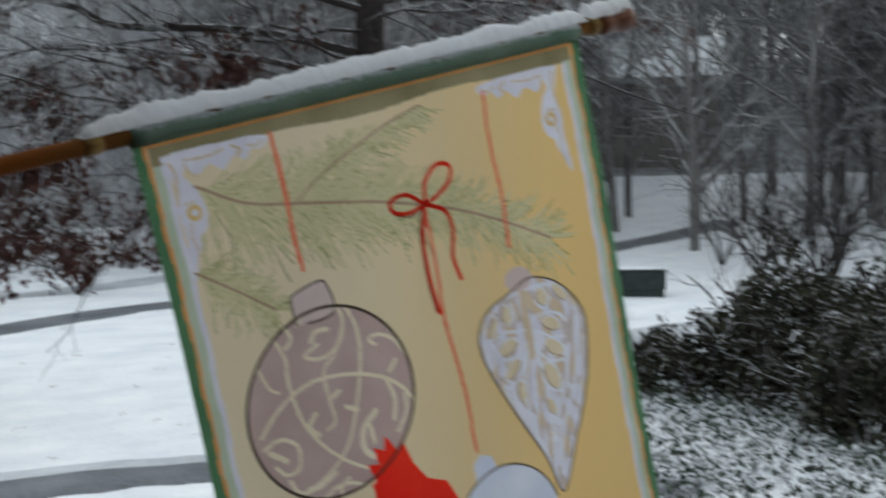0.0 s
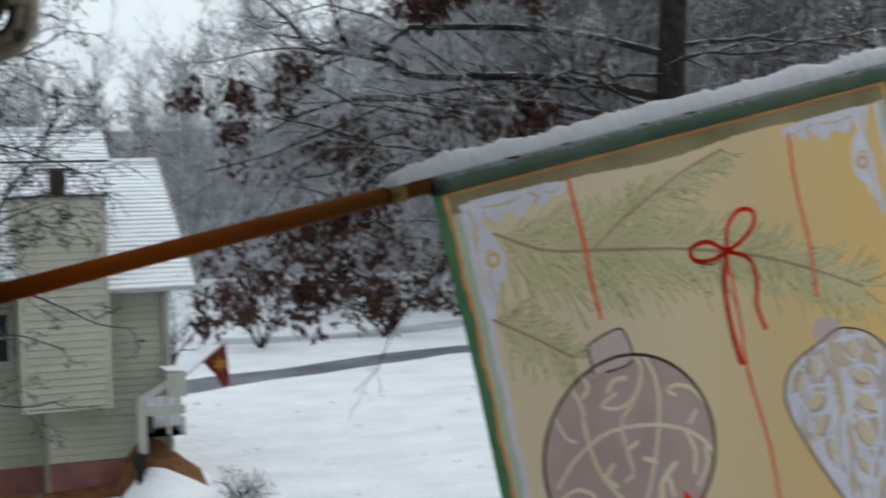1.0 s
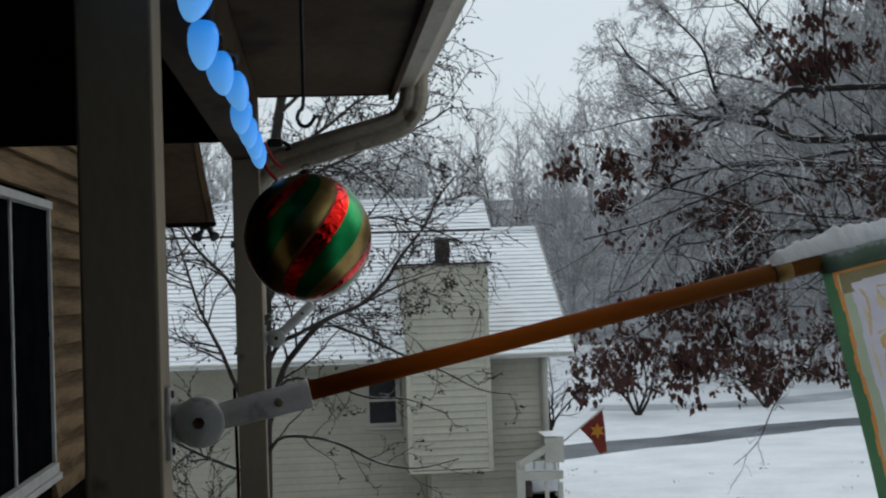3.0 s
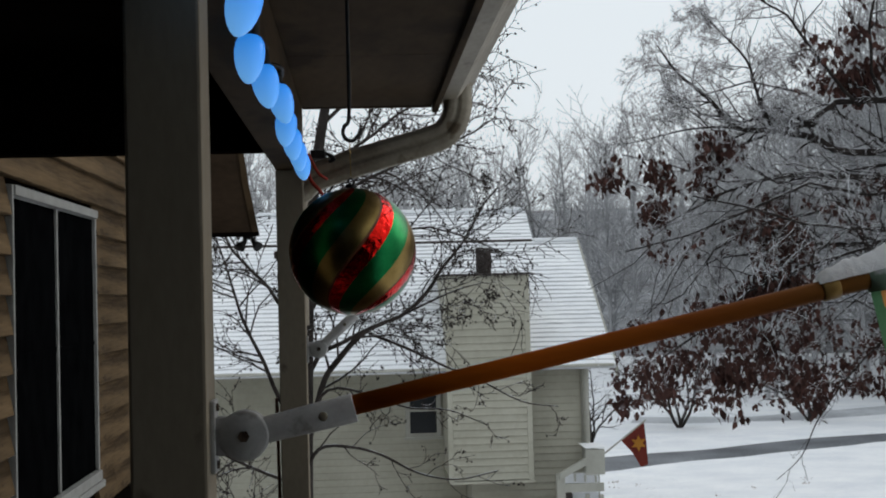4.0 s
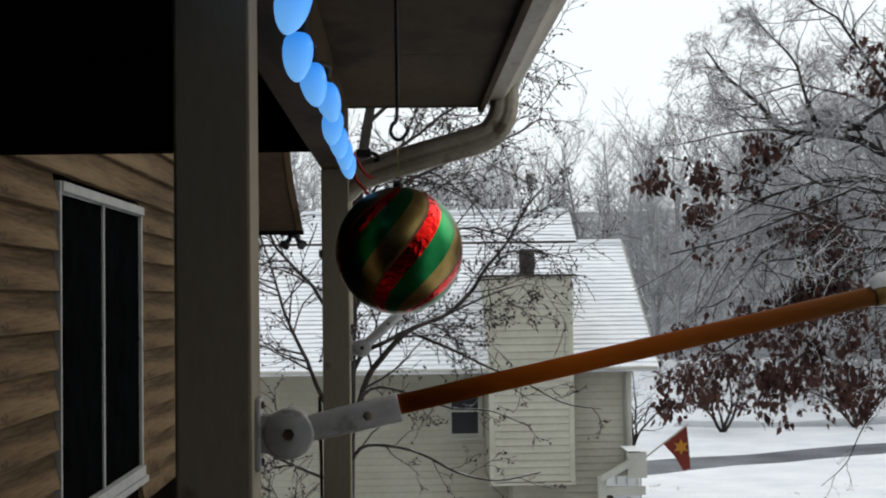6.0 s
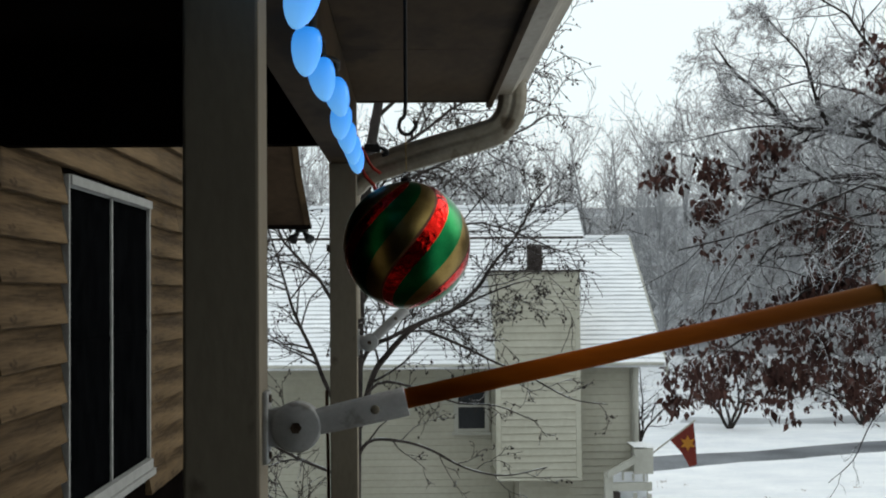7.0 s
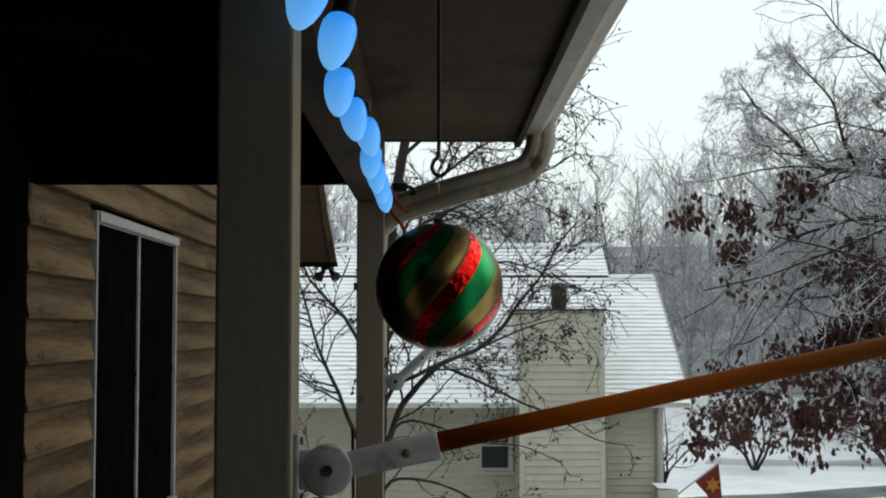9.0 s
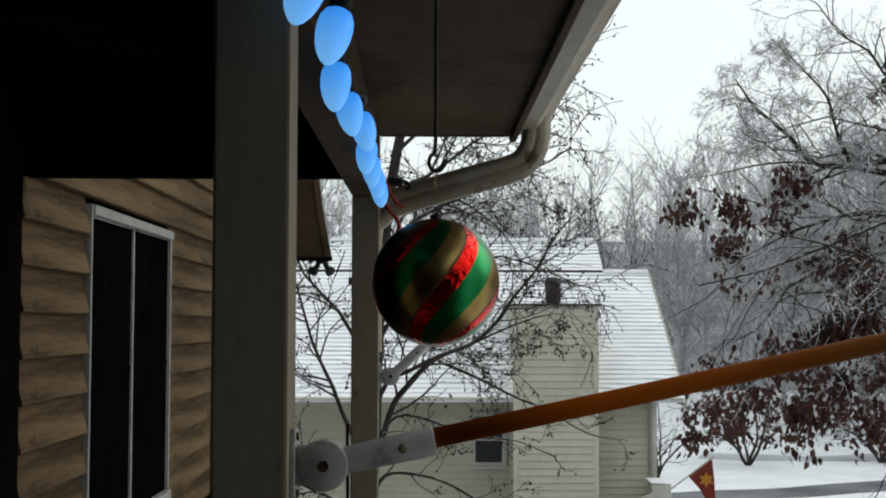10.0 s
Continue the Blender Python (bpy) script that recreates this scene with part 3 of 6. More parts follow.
part_mesh("loop", mesh_of("loop", *tube([(0.005 * math.cos(a / 8 * math.pi * 2), 0, 0.009 + 0.0035 * math.sin(a / 8 * math.pi * 2)) for a in range(9)], 0.0009, 6), BLACK, True), ball, at=pose(0, 0, BR))
tube_part("string", [(0, 0, BR + 0.016), (-0.001, 0, 0.147)], 0.0007, GLIT_GOLD, ball, "thin gold hanging thread", sides=5)


rod = tube_part("thin_rod", smooth_path([(-0.262, 4.40, 1.17), (-0.258, 4.40, 0.8), (-0.262, 4.40, 0.4), (-0.26, 4.40, 0.0)], 6), 0.0055, WOOD_DARK)
tagged(rod, "thin rusty rod standing beside the porch post", "rod")


# ---- flag pole brackets ----
def bracket(at, label, length, angle=13):
    b = thing("flag_bracket", label, "flag bracket", at, "flag brackets")
    part("plate", box_bm(0.0, 0.006, -0.02, 0.02, -0.042, 0.042, 0.002), PLASTIC, b)
    part("lug", box_bm(0.006, 0.04, -0.013, -0.009, -0.022, 0.022, 0.001), PLASTIC, b)
    part("lug", box_bm(0.006, 0.04, 0.009, 0.013, -0.022, 0.022, 0.001), PLASTIC, b)
    hub = part_mesh("hub", mesh_of("hub", *lathe([(0.026, -0.017), (0.029, -0.015), (0.029, 0.015), (0.026, 0.017)], 28), PLASTIC, True), b, "round frosted hub disc")
    hub.matrix_basis = pose(0.038, 0, 0, 90, 0, 0)
    bolt = part_mesh("bolt", mesh_of("bolt", *lathe([(0.007, -0.020), (0.007, -0.0175), (0.004, -0.0172), (0.004, 0.0205), (0.009, 0.021)], 6), RUST), b, "dark rusty bolt")
    bolt.matrix_basis = pose(0.038, 0, 0, -90, 0, 0)
    a = radians(angle)
    dirv = Vector((math.cos(a), 0, math.sin(a)))
    tube_part("socket_arm", [Vector((0.038, 0, 0)) + dirv * d for d in (0.012, 0.03, length * 0.6, length, length + 0.001)], (0.013, 0.0155, 0.0165, 0.0172, 0.0165), PLASTIC, b, sides=20)
    scr = part_mesh("set_screw", mesh_of("set_screw", *lathe([(0.0055, -0.003), (0.0055, 0.002), (0.003, 0.003)], 10), POST, True), b, "tan set screw")
    scr.matrix_basis = Matrix.Translation(Vector((0.038, -0.017, 0)) + dirv * length * 0.72) @ pose(0, 0, 0, 90, 0, 0)
    for z in (-0.033, 0.033):
        s2 = part_mesh("plate_screw", mesh_of("plate_screw", *lathe([(0.005, 0), (0.004, 0.003)], 10), RUST, True), b)
        s2.matrix_basis = pose(0.006, 0, z, 0, 90, 0)
    return b


bracket(pose(-0.160, 1.575, 1.336), "frosted plastic flag pole bracket screwed to a porch post", 0.13, 12.4)
bracket(pose(-0.160, 4.375, 1.325), "empty frosted flag bracket on the far porch post", 0.16, 42)

# ---- flag pole and hanging flag ----
PA = radians(12.0)
ALONG, DOWN = Vector((math.cos(PA), 0, math.sin(PA))), Vector((math.sin(PA), 0, -math.cos(PA)))
FOOT = Vector((0.0, 1.575, 1.366))


def on_pole(s, q=0.0, y=0.0):
    return FOOT + ALONG * s + DOWN * q + Vector((0, y, 0))


pole = thing("flag_pole", "varnished wooden flag pole with a turned dark finial", "flag pole")
tube_part("shaft", [on_pole(s) for s in (-0.02, 0.2, 0.5, 0.8, 1.1, 1.42)], (0.0118, 0.0118, 0.0117, 0.0117, 0.0117, 0.0117), WOOD, pole, sides=20)
tube_part("collar", [on_pole(s) for s in (0.578, 0.58, 0.598, 0.60)], (0.0125, 0.0135, 0.0135, 0.0125), BRASS, pole, "dull brass collar", 20)
tube_part("ring", [on_pole(s) for s in (1.392, 1.394, 1.408, 1.41)], (0.0125, 0.015, 0.015, 0.0125), BRASS, pole, "dull brass ring", 20)
tube_part("finial", [on_pole(s) for s in (1.412, 1.418, 1.43, 1.436, 1.446, 1.46, 1.472, 1.481, 1.484)], (0.013, 0.018, 0.019, 0.0155, 0.0175, 0.021, 0.0205, 0.014, 0.004), WOOD_DARK, pole, "dark turned wooden finial", 20)


def snow_cap(name, s0, s1, label, base):
    vs, fs = [], []
    n, m = 300, 11
    for i in range(n + 1):
        s = s0 + (s1 - s0) * i / n
        fade = min(1, i / 16, (n - i) / 10) ** 0.6
        top = (0.0165 + 0.008 * noise.noise(Vector((s * 17, 0, 1))) + 0.004 * noise.noise(Vector((s * 61, 2, 1))) + 0.003 * noise.noise(Vector((s * 170, 2, 7)))) * fade
        for k in range(m):
            a = math.pi * k / (m - 1)
            wob = 1 + 0.18 * noise.noise(Vector((s * 55, k * 0.8, 5))) + 0.12 * noise.noise(Vector((s * 190, k * 1.7, 9)))
            vs.append(on_pole(s, -base * (0.62 + 0.1 * noise.noise(Vector((s * 45, k, 3)))) - math.sin(a) * (base * 0.46 + top) * (1 if 0 < k < m - 1 else 0.6), math.cos(a) * (base * 0.82 + 0.002) * wob * (1 - 0.32 * math.sin(a))))
    for i in range(n):
        for k in range(m - 1):
            a = i * m + k
            fs.append((a, a + 1, a + m + 1, a + m))
    ob = new(name, mesh_of(name, vs, fs, SNOW_CLOSE, True))
    return tagged(ob, label, "snow", kind="stuff")


snow_cap("snow_ridge", 0.575, 1.385, "ridge of fresh snow lying along the flag sleeve", 0.0142)
snow_cap("snow_ridge", 1.386, 1.478, "fresh snow lying on the pole finial", 0.017)

FL0, FL1, FLEN = 0.637, 1.368, 1.03


def wave(s, q):
    return 0.004 * math.sin(q * 5 + s * 6) * min(q * 4, 1) + 0.0025 * math.sin(s * 22 + q * 3) * min(q * 6, 1)


def cloth(s, q, lift=0.0):
    pinch = 0.006 * math.sin(q * 9) * (1 if s > 1 else 0.6)
    return on_pole(s + pinch * min(q * 5, 1) * 0.5, q, wave(s, q) - lift)


flag = thing("decorative_flag", "cream winter flag printed with ornaments, pine branch and red bow", "flag")


def panel(name, s0, s1, q0, q1, mat, lift=0.0, label="", ns=40, nq=50):
    vs = [cloth(s0 + (s1 - s0) * i / ns, q0 + (q1 - q0) * j / nq, lift) for i in range(ns + 1) for j in range(nq + 1)]
    fs = [(i * (nq + 1) + j, i * (nq + 1) + j + 1, (i + 1) * (nq + 1) + j + 1, (i + 1) * (nq + 1) + j) for i in range(ns) for j in range(nq)]
    return part_mesh(name, mesh_of(name, vs, fs, mat, True), flag, label)


def stroke(points, width, lift, vs, fs, taper=True):
    """A flat printed stroke, in flag coordinates."""
    n = len(points)
    base = len(vs)
    for i, (s, q) in enumerate(points):
        a, b = points[max(i - 1, 0)], points[min(i + 1, n - 1)]
        dx, dy = b[0] - a[0], b[1] - a[1]
        ln = math.hypot(dx, dy) or 1
        w = width * (1 - 0.75 * i / (n - 1) if taper else 1) / 2
        vs.append(cloth(s - dy / ln * w, q + dx / ln * w, lift))
        vs.append(cloth(s + dy / ln * w, q - dx / ln * w, lift))
    for i in range(n - 1):
        fs.append((base + 2 * i, base + 2 * i + 1, base + 2 * i + 3, base + 2 * i + 2))


def curve2(points, steps=8):
    return [(p.x, p.y) for p in smooth_path([(a, b, 0) for a, b in points], steps)]


def strokes(name, items, mat, lift, label="", taper=False):
    vs, fs = [], []
    for k, (pts, w) in enumerate(items):
        stroke(pts, w, lift + 0.0003 * (k % 7) / 7, vs, fs, taper)
    return part_mesh(name, mesh_of(name, vs, fs, mat), flag, label)


def shape(name, outline, mat, lift, label=""):
    """A flat printed shape: a fan round the middle of its outline."""
    cx, cy = sum(p[0] for p in outline) / len(outline), sum(p[1] for p in outline) / len(outline)
    vs, fs = [cloth(cx, cy, lift)], []
    n, k = len(outline), 6
    for j in range(1, k + 1):
        for s, q in outline:
            vs.append(cloth(cx + (s - cx) * j / k, cy + (q - cy) * j / k, lift))
    for i in range(n):
        fs.append((0, 1 + i, 1 + (i + 1) % n))
        for j in range(k - 1):
            a, b = 1 + j * n + i, 1 + j * n + (i + 1) % n
            fs.append((a, a + n, b + n, b))
    return part_mesh(name, mesh_of(name, vs, fs, mat), flag, label)


def ring(cx, cy, rx, ry, n=48, turn=0.0, a0=0.0, a1=360.0):
    t = radians(turn)
    out = []
    for i in range(n):
        a = radians(a0 + (a1 - a0) * i / (n if a1 - a0 == 360 else n - 1))
        x, y = rx * math.cos(a), ry * math.sin(a)
        out.append((cx + x * math.cos(t) - y * math.sin(t), cy + x * math.sin(t) + y * math.cos(t)))
    return out



def inside(outline, s, q):
    """Which of the points lie in a closed outline."""
    hit = np.zeros(s.shape, bool)
    o = np.array(outline)
    for (x0, y0), (x1, y1) in zip(o, np.roll(o, -1, 0)):
        cross = (y0 > q) != (y1 > q)
        hit ^= cross & (s < (x1 - x0) * (q - y0) / ((y1 - y0) or 1e-9) + x0)
    return hit


def near(points, width, s, q):
    """Which of the points lie on a stroke of that width."""
    hit = np.zeros(s.shape, bool)
    p = np.array(points)
    for a, b in zip(p[:-1], p[1:]):
        d = b - a
        t = np.clip(((s - a[0]) * d[0] + (q - a[1]) * d[1]) / (d @ d + 1e-12), 0, 1)
        hit |= np.hypot(s - a[0] - t * d[0], q - a[1] - t * d[1]) < width / 2
    return hit


def closed(pts):
    return pts + [pts[0]]


# the cloth is cut into a fine weave; every printed area is a patch of it
STEP = 0.0018
ns, nq = int((FL1 - FL0) / STEP), int(0.80 / STEP)
SS, QQ = np.meshgrid(FL0 + (np.arange(ns) + 0.5) * (FL1 - FL0) / ns, 0.012 + (np.arange(nq) + 0.5) * 0.788 / nq, indexing="ij")
patch = np.zeros(SS.shape, int)
names = [("field", FIELD, "")]


def print_area(name, mask, mat, label=""):
    names.append((name, mat, label))
    patch[mask] = len(names) - 1


edge = np.minimum(SS - FL0, FL1 - SS)
top = QQ - 0.012 + 0.0 * SS
wob = 0.0012 * np.sin(QQ * 60)
for half in (SS < 1.0, SS >= 1.0):
    print_area("white_line", half & (edge + wob < 0.039) & (top > 0.03), F_LILAC)
    print_area("sage_band", half & (edge + wob < 0.031) & (top > 0.024), F_SAGE)
# the olive band paints the shade that the sleeve throws on the cloth
print_area("shade_band", (top < 0.03 + 0.004 * np.sin(SS * 21)) & (edge > 0.02), F_SHADE, "sleeve's shade put into the cloth as an olive band")
print_area("orange_line", (edge + wob < 0.0195) | (top < 0.0095), F_ORANGE)
print_area("green_border", (edge + wob < 0.0145) | (top < 0.0055), F_GREEN, "dark green border")

# scrollwork in the two upper corners
for flip in (1, -1):
    def mx(pts):
        return pts if flip > 0 else [(FL0 + FL1 - s - 0.018, q + 0.008) for s, q in pts]
    side = curve2([(0.668, 0.036), (0.692, 0.036), (0.699, 0.05), (0.694, 0.066), (0.705, 0.08), (0.712, 0.1), (0.714, 0.12), (0.708, 0.138), (0.697, 0.146), (0.695, 0.16), (0.689, 0.172), (0.684, 0.186), (0.676, 0.2),
                   (0.676, 0.17), (0.679, 0.14), (0.676, 0.11), (0.682, 0.085), (0.676, 0.06), (0.668, 0.036)], 4)
    arm = curve2([(0.684, 0.034), (0.73, 0.034), (0.80, 0.036), (0.822, 0.043), (0.81, 0.055), (0.795, 0.052), (0.784, 0.064), (0.768, 0.056), (0.75, 0.07), (0.733, 0.058), (0.714, 0.068), (0.70, 0.055), (0.684, 0.034)], 4)
    body = mx(side)
    m = inside(body, SS, QQ)
    print_area("corner_scroll", m, F_LILAC, "lilac-white printed leaf scroll")
    print_area("corner_scroll", inside(mx(arm), SS, QQ) & ~m, F_LILAC, "lilac-white printed leaf scroll")
    print_area("scroll_eye", near(mx(closed(ring(0.697, 0.114, 0.0075, 0.008, 16))), 0.006, SS, QQ), F_GOLD, "gold printed ring")
    for pts, w in (([(0.679, 0.045), (0.684, 0.06), (0.682, 0.08), (0.678, 0.1)], 0.0035), ([(0.699, 0.05), (0.703, 0.062), (0.712, 0.07)], 0.003), ([(0.69, 0.126), (0.686, 0.145), (0.69, 0.165), (0.684, 0.185)], 0.0028),
                   ([(0.70, 0.046), (0.73, 0.048), (0.755, 0.044)], 0.0028), ([(0.768, 0.042), (0.779, 0.05), (0.772, 0.056)], 0.004), ([(0.79, 0.046), (0.802, 0.05), (0.812, 0.045)], 0.0028), ([(0.686, 0.102), (0.692, 0.1), (0.70, 0.1)], 0.0026)):
        print_area("scroll_line", near(mx(curve2(pts)), w, SS, QQ), F_TAN)

# pine branch
main = curve2([(0.706, 0.082), (0.77, 0.12), (0.848, 0.14), (0.92, 0.157), (0.985, 0.174), (1.084, 0.209), (1.17, 0.25), (1.249, 0.296)])
twig1 = curve2([(0.838, 0.138), (0.89, 0.11), (0.941, 0.089), (1.0, 0.067), (1.063, 0.052)])
twig2 = curve2([(0.677, 0.189), (0.724, 0.225), (0.777, 0.268)])
rng = random.Random(5)
needles = []
for pts, ln, dens in ((main, 0.09, 8), (twig1, 0.06, 6), (twig2, 0.055, 6)):
    for i in range(len(pts) - 1):
        (a, b), (c, d) = pts[i], pts[i + 1]
        ang = math.atan2(d - b, c - a)
        for _ in range(dens):
            u = rng.random()
            for sgn in (-1, 1):
                t = ang + sgn * radians(rng.uniform(12, 72))
                l = ln * rng.uniform(0.4, 1.2) * (1.2 if sgn > 0 else 1) * (1.0 - 0.45 * i / len(pts))
                s, q = a + (c - a) * u, b + (d - b) * u
                if FL0 + 0.045 < s + l * math.cos(t) < FL1 - 0.045 and q + l * math.sin(t) > 0.06:
                    needles.append(([(s, q), (s + l * 0.5 * math.cos(t + 0.05), q + l * 0.5 * math.sin(t + 0.05)), (s + l * math.cos(t), q + l * math.sin(t))], 0.0014))
shades = [np.zeros(SS.shape, bool) for _ in range(3)]
for k, (pts, w) in enumerate(needles):
    (s0, q0), (s1, q1) = pts[0], pts[-1]
    win_ = (SS[:, 0] > min(s0, s1) - 0.01) & (SS[:, 0] < max(s0, s1) + 0.01), (QQ[0] > min(q0, q1) - 0.01) & (QQ[0] < max(q0, q1) + 0.01)
    cell = np.ix_(*win_)
    shades[(0, 0, 1, 1, 2)[k % 5]][cell] |= near(pts, 0.0021, SS[cell], QQ[cell])
for mask, mt in zip(shades, (F_PINE_PALE, F_PINE, F_PINE_DEEP)):
    print_area("pine_needles", mask & (patch == 0), mt, "soft green printed pine needles")
for pts, w in ((main, 0.0042), (twig1, 0.0034), (twig2, 0.0034)):
    print_area("pine_twig", near(pts, w, SS, QQ), F_TWIG, "brown printed twig")
for pts, w in (([(0.827, 0.04), (0.828, 0.12), (0.826, 0.18), (0.829, 0.228)], 0.0062), ([(1.177, 0.058), (1.172, 0.13), (1.176, 0.21), (1.173, 0.29)], 0.0055),
               ([(1.036, 0.195), (1.038, 0.29), (1.036, 0.36), (1.048, 0.47), (1.046, 0.567)], 0.0055)):
    print_area("hanging_string", near(curve2(pts), w, SS, QQ), F_STRING, "thin red printed string")


# round ornament with its scroll pattern
OC = (0.833, 0.418)
cap = [(0.802, 0.30), (0.80, 0.264), (0.81, 0.255), (0.848, 0.249), (0.86, 0.259), (0.862, 0.298)]
body = ring(*OC, 0.1305, 0.1315)
cap = curve2(cap + cap[:1], 4)[:-1]
print_area("ornament", inside(body, SS, QQ), F_MAUVE, "mauve printed round ornament")
print_area("ornament_cap", inside(cap, SS, QQ), F_CAP, "pale mauve printed cap")
m = np.zeros(SS.shape, bool)
for pts, w in (([(0.718, 0.428), (0.751, 0.4), (0.797, 0.382), (0.851, 0.385), (0.908, 0.404), (0.945, 0.432), (0.971, 0.48)], 0.0055),
               ([(0.76, 0.3), (0.774, 0.334), (0.773, 0.37), (0.782, 0.426), (0.809, 0.475), (0.849, 0.515), (0.892, 0.541)], 0.005),
               ([(0.88, 0.289), (0.893, 0.328), (0.891, 0.37), (0.872, 0.431), (0.842, 0.489), (0.793, 0.519), (0.744, 0.524)], 0.005),
               ([(0.779, 0.323), (0.789, 0.311), (0.776, 0.28)], 0.006),
               ([(0.731, 0.335), (0.743, 0.368), (0.756, 0.378)], 0.004),
               ([(0.874, 0.318), (0.852, 0.354), (0.83, 0.372), (0.83, 0.414), (0.833, 0.445), (0.819, 0.453)], 0.0045),
               ([(0.802, 0.299), (0.817, 0.285), (0.854, 0.285), (0.874, 0.305), (0.864, 0.339), (0.833, 0.354), (0.805, 0.343), (0.829, 0.333)], 0.005),
               ([(0.818, 0.327), (0.829, 0.315), (0.847, 0.317)], 0.007),
               ([(0.834, 0.412), (0.847, 0.407)], 0.007),
               ([(0.804, 0.425), (0.791, 0.44), (0.803, 0.455)], 0.007),
               ([(0.854, 0.432), (0.87, 0.442)], 0.007),
               ([(0.917, 0.361), (0.909, 0.353), (0.923, 0.348), (0.947, 0.363), (0.965, 0.395)], 0.0055),
               ([(0.94, 0.31), (0.944, 0.347), (0.969, 0.372)], 0.005),
               ([(0.932, 0.404), (0.944, 0.392)], 0.006),
               ([(0.924, 0.414), (0.931, 0.446), (0.924, 0.474)], 0.006),
               ([(0.948, 0.444), (0.946, 0.468), (0.926, 0.493)], 0.005),
               ([(0.898, 0.453), (0.873, 0.473), (0.87, 0.502), (0.89, 0.52), (0.907, 0.512)], 0.0085),
               ([(0.885, 0.47), (0.886, 0.495)], 0.006),
               ([(0.718, 0.446), (0.743, 0.44), (0.767, 0.458), (0.764, 0.487), (0.744, 0.491), (0.73, 0.476)], 0.0055),
               ([(0.725, 0.453), (0.746, 0.471)], 0.008),
               ([(0.746, 0.501), (0.756, 0.522), (0.786, 0.526), (0.818, 0.516)], 0.006),
               ([(0.759, 0.54), (0.788, 0.545), (0.814, 0.536), (0.843, 0.541), (0.875, 0.564)], 0.005),
               ([(0.837, 0.53), (0.819, 0.543), (0.831, 0.571)], 0.005),
               ([(0.784, 0.565), (0.804, 0.555), (0.813, 0.572)], 0.008),
               ([(0.836, 0.578), (0.855, 0.574)], 0.008),
               ([(0.874, 0.275), (0.895, 0.29), (0.915, 0.283)], 0.008)):
    m |= near(curve2(pts, 5), w, SS, QQ)
print_area("ornament_scroll", m & inside(body, SS, QQ), F_CREAM, "pale printed scroll pattern")

# drop ornament
drop = curve2([(1.165, 0.355), (1.2, 0.345), (1.245, 0.365), (1.279, 0.41), (1.283, 0.455), (1.265, 0.53), (1.225, 0.61), (1.183, 0.683), (1.165, 0.62), (1.125, 0.53), (1.095, 0.455), (1.088, 0.41), (1.11, 0.375), (1.165, 0.355)], 5)[:-1]
print_area("drop_ornament", inside(drop, SS, QQ), F_DROP, "white and mauve printed drop ornament")
di = inside(drop, SS, QQ)
inner = inside([(1.185 + (s - 1.185) * 0.93, 0.48 + (q - 0.48) * 0.965) for s, q in drop], SS, QQ)
rough = np.sin(SS * 190 + 3 * np.sin(QQ * 40)) + np.sin(QQ * 60 + 4 * np.sin(SS * 75))
print_area("drop_mottle", di & (rough > 0.75), F_TAN, "tan printed mottling")
print_area("drop_mottle", di & (rough < -0.2), F_LILAC, "lilac printed mottling")
m = np.zeros(SS.shape, bool)
for pts, w in (([(1.186, 0.412), (1.211, 0.404), (1.238, 0.412), (1.248, 0.426)], 0.0045),
               ([(1.186, 0.425), (1.205, 0.434), (1.219, 0.444), (1.241, 0.449)], 0.0045),
               ([(1.184, 0.435), (1.193, 0.46), (1.208, 0.478), (1.232, 0.484)], 0.0045),
               ([(1.184, 0.422), (1.162, 0.418), (1.133, 0.413), (1.12, 0.427)], 0.0045),
               ([(1.182, 0.434), (1.16, 0.449), (1.15, 0.455), (1.131, 0.454)], 0.0045),
               ([(1.178, 0.441), (1.16, 0.47), (1.147, 0.491), (1.123, 0.496)], 0.0045),
               ([(1.187, 0.448), (1.19, 0.486), (1.196, 0.516), (1.218, 0.53)], 0.0045),
               ([(1.172, 0.452), (1.157, 0.502), (1.155, 0.552), (1.167, 0.617)], 0.006),
               ([(1.191, 0.469), (1.192, 0.536), (1.188, 0.585), (1.175, 0.66)], 0.006),
               ([(1.12, 0.489), (1.127, 0.528), (1.144, 0.565), (1.168, 0.613), (1.168, 0.65)], 0.006),
               ([(1.24, 0.465), (1.232, 0.513), (1.21, 0.549), (1.191, 0.602)], 0.006),
               ([(1.097, 0.446), (1.108, 0.498), (1.126, 0.552), (1.147, 0.612), (1.155, 0.655)], 0.005),
               ([(1.267, 0.427), (1.257, 0.486), (1.237, 0.539), (1.206, 0.589), (1.188, 0.655)], 0.006),
               ([(1.096, 0.424), (1.104, 0.393), (1.125, 0.374), (1.148, 0.363), (1.178, 0.36), (1.211, 0.361), (1.244, 0.367), (1.264, 0.389), (1.27, 0.419)], 0.006),
               ([(1.158, 0.374), (1.16, 0.395), (1.148, 0.403), (1.137, 0.398)], 0.004),
               ([(1.206, 0.367), (1.202, 0.385), (1.216, 0.397), (1.228, 0.383)], 0.004),
               ([(1.273, 0.457), (1.258, 0.52), (1.23, 0.596)], 0.004),
               ([(1.154, 0.477), (1.144, 0.524), (1.132, 0.542)], 0.004),
               ([(1.175, 0.498), (1.169, 0.547), (1.156, 0.568)], 0.005),
               ([(1.108, 0.415), (1.116, 0.438), (1.102, 0.463)], 0.005)):
    m |= near(curve2(pts, 5), w, SS, QQ)
print_area("drop_ribs", m & inner, F_WHITE, "white printed leaf ribs")
print_area("drop_stem", near(curve2([(1.181, 0.365), (1.179, 0.392), (1.181, 0.425), (1.178, 0.462)]), 0.011, SS, QQ), F_TAN, "tan printed stem")
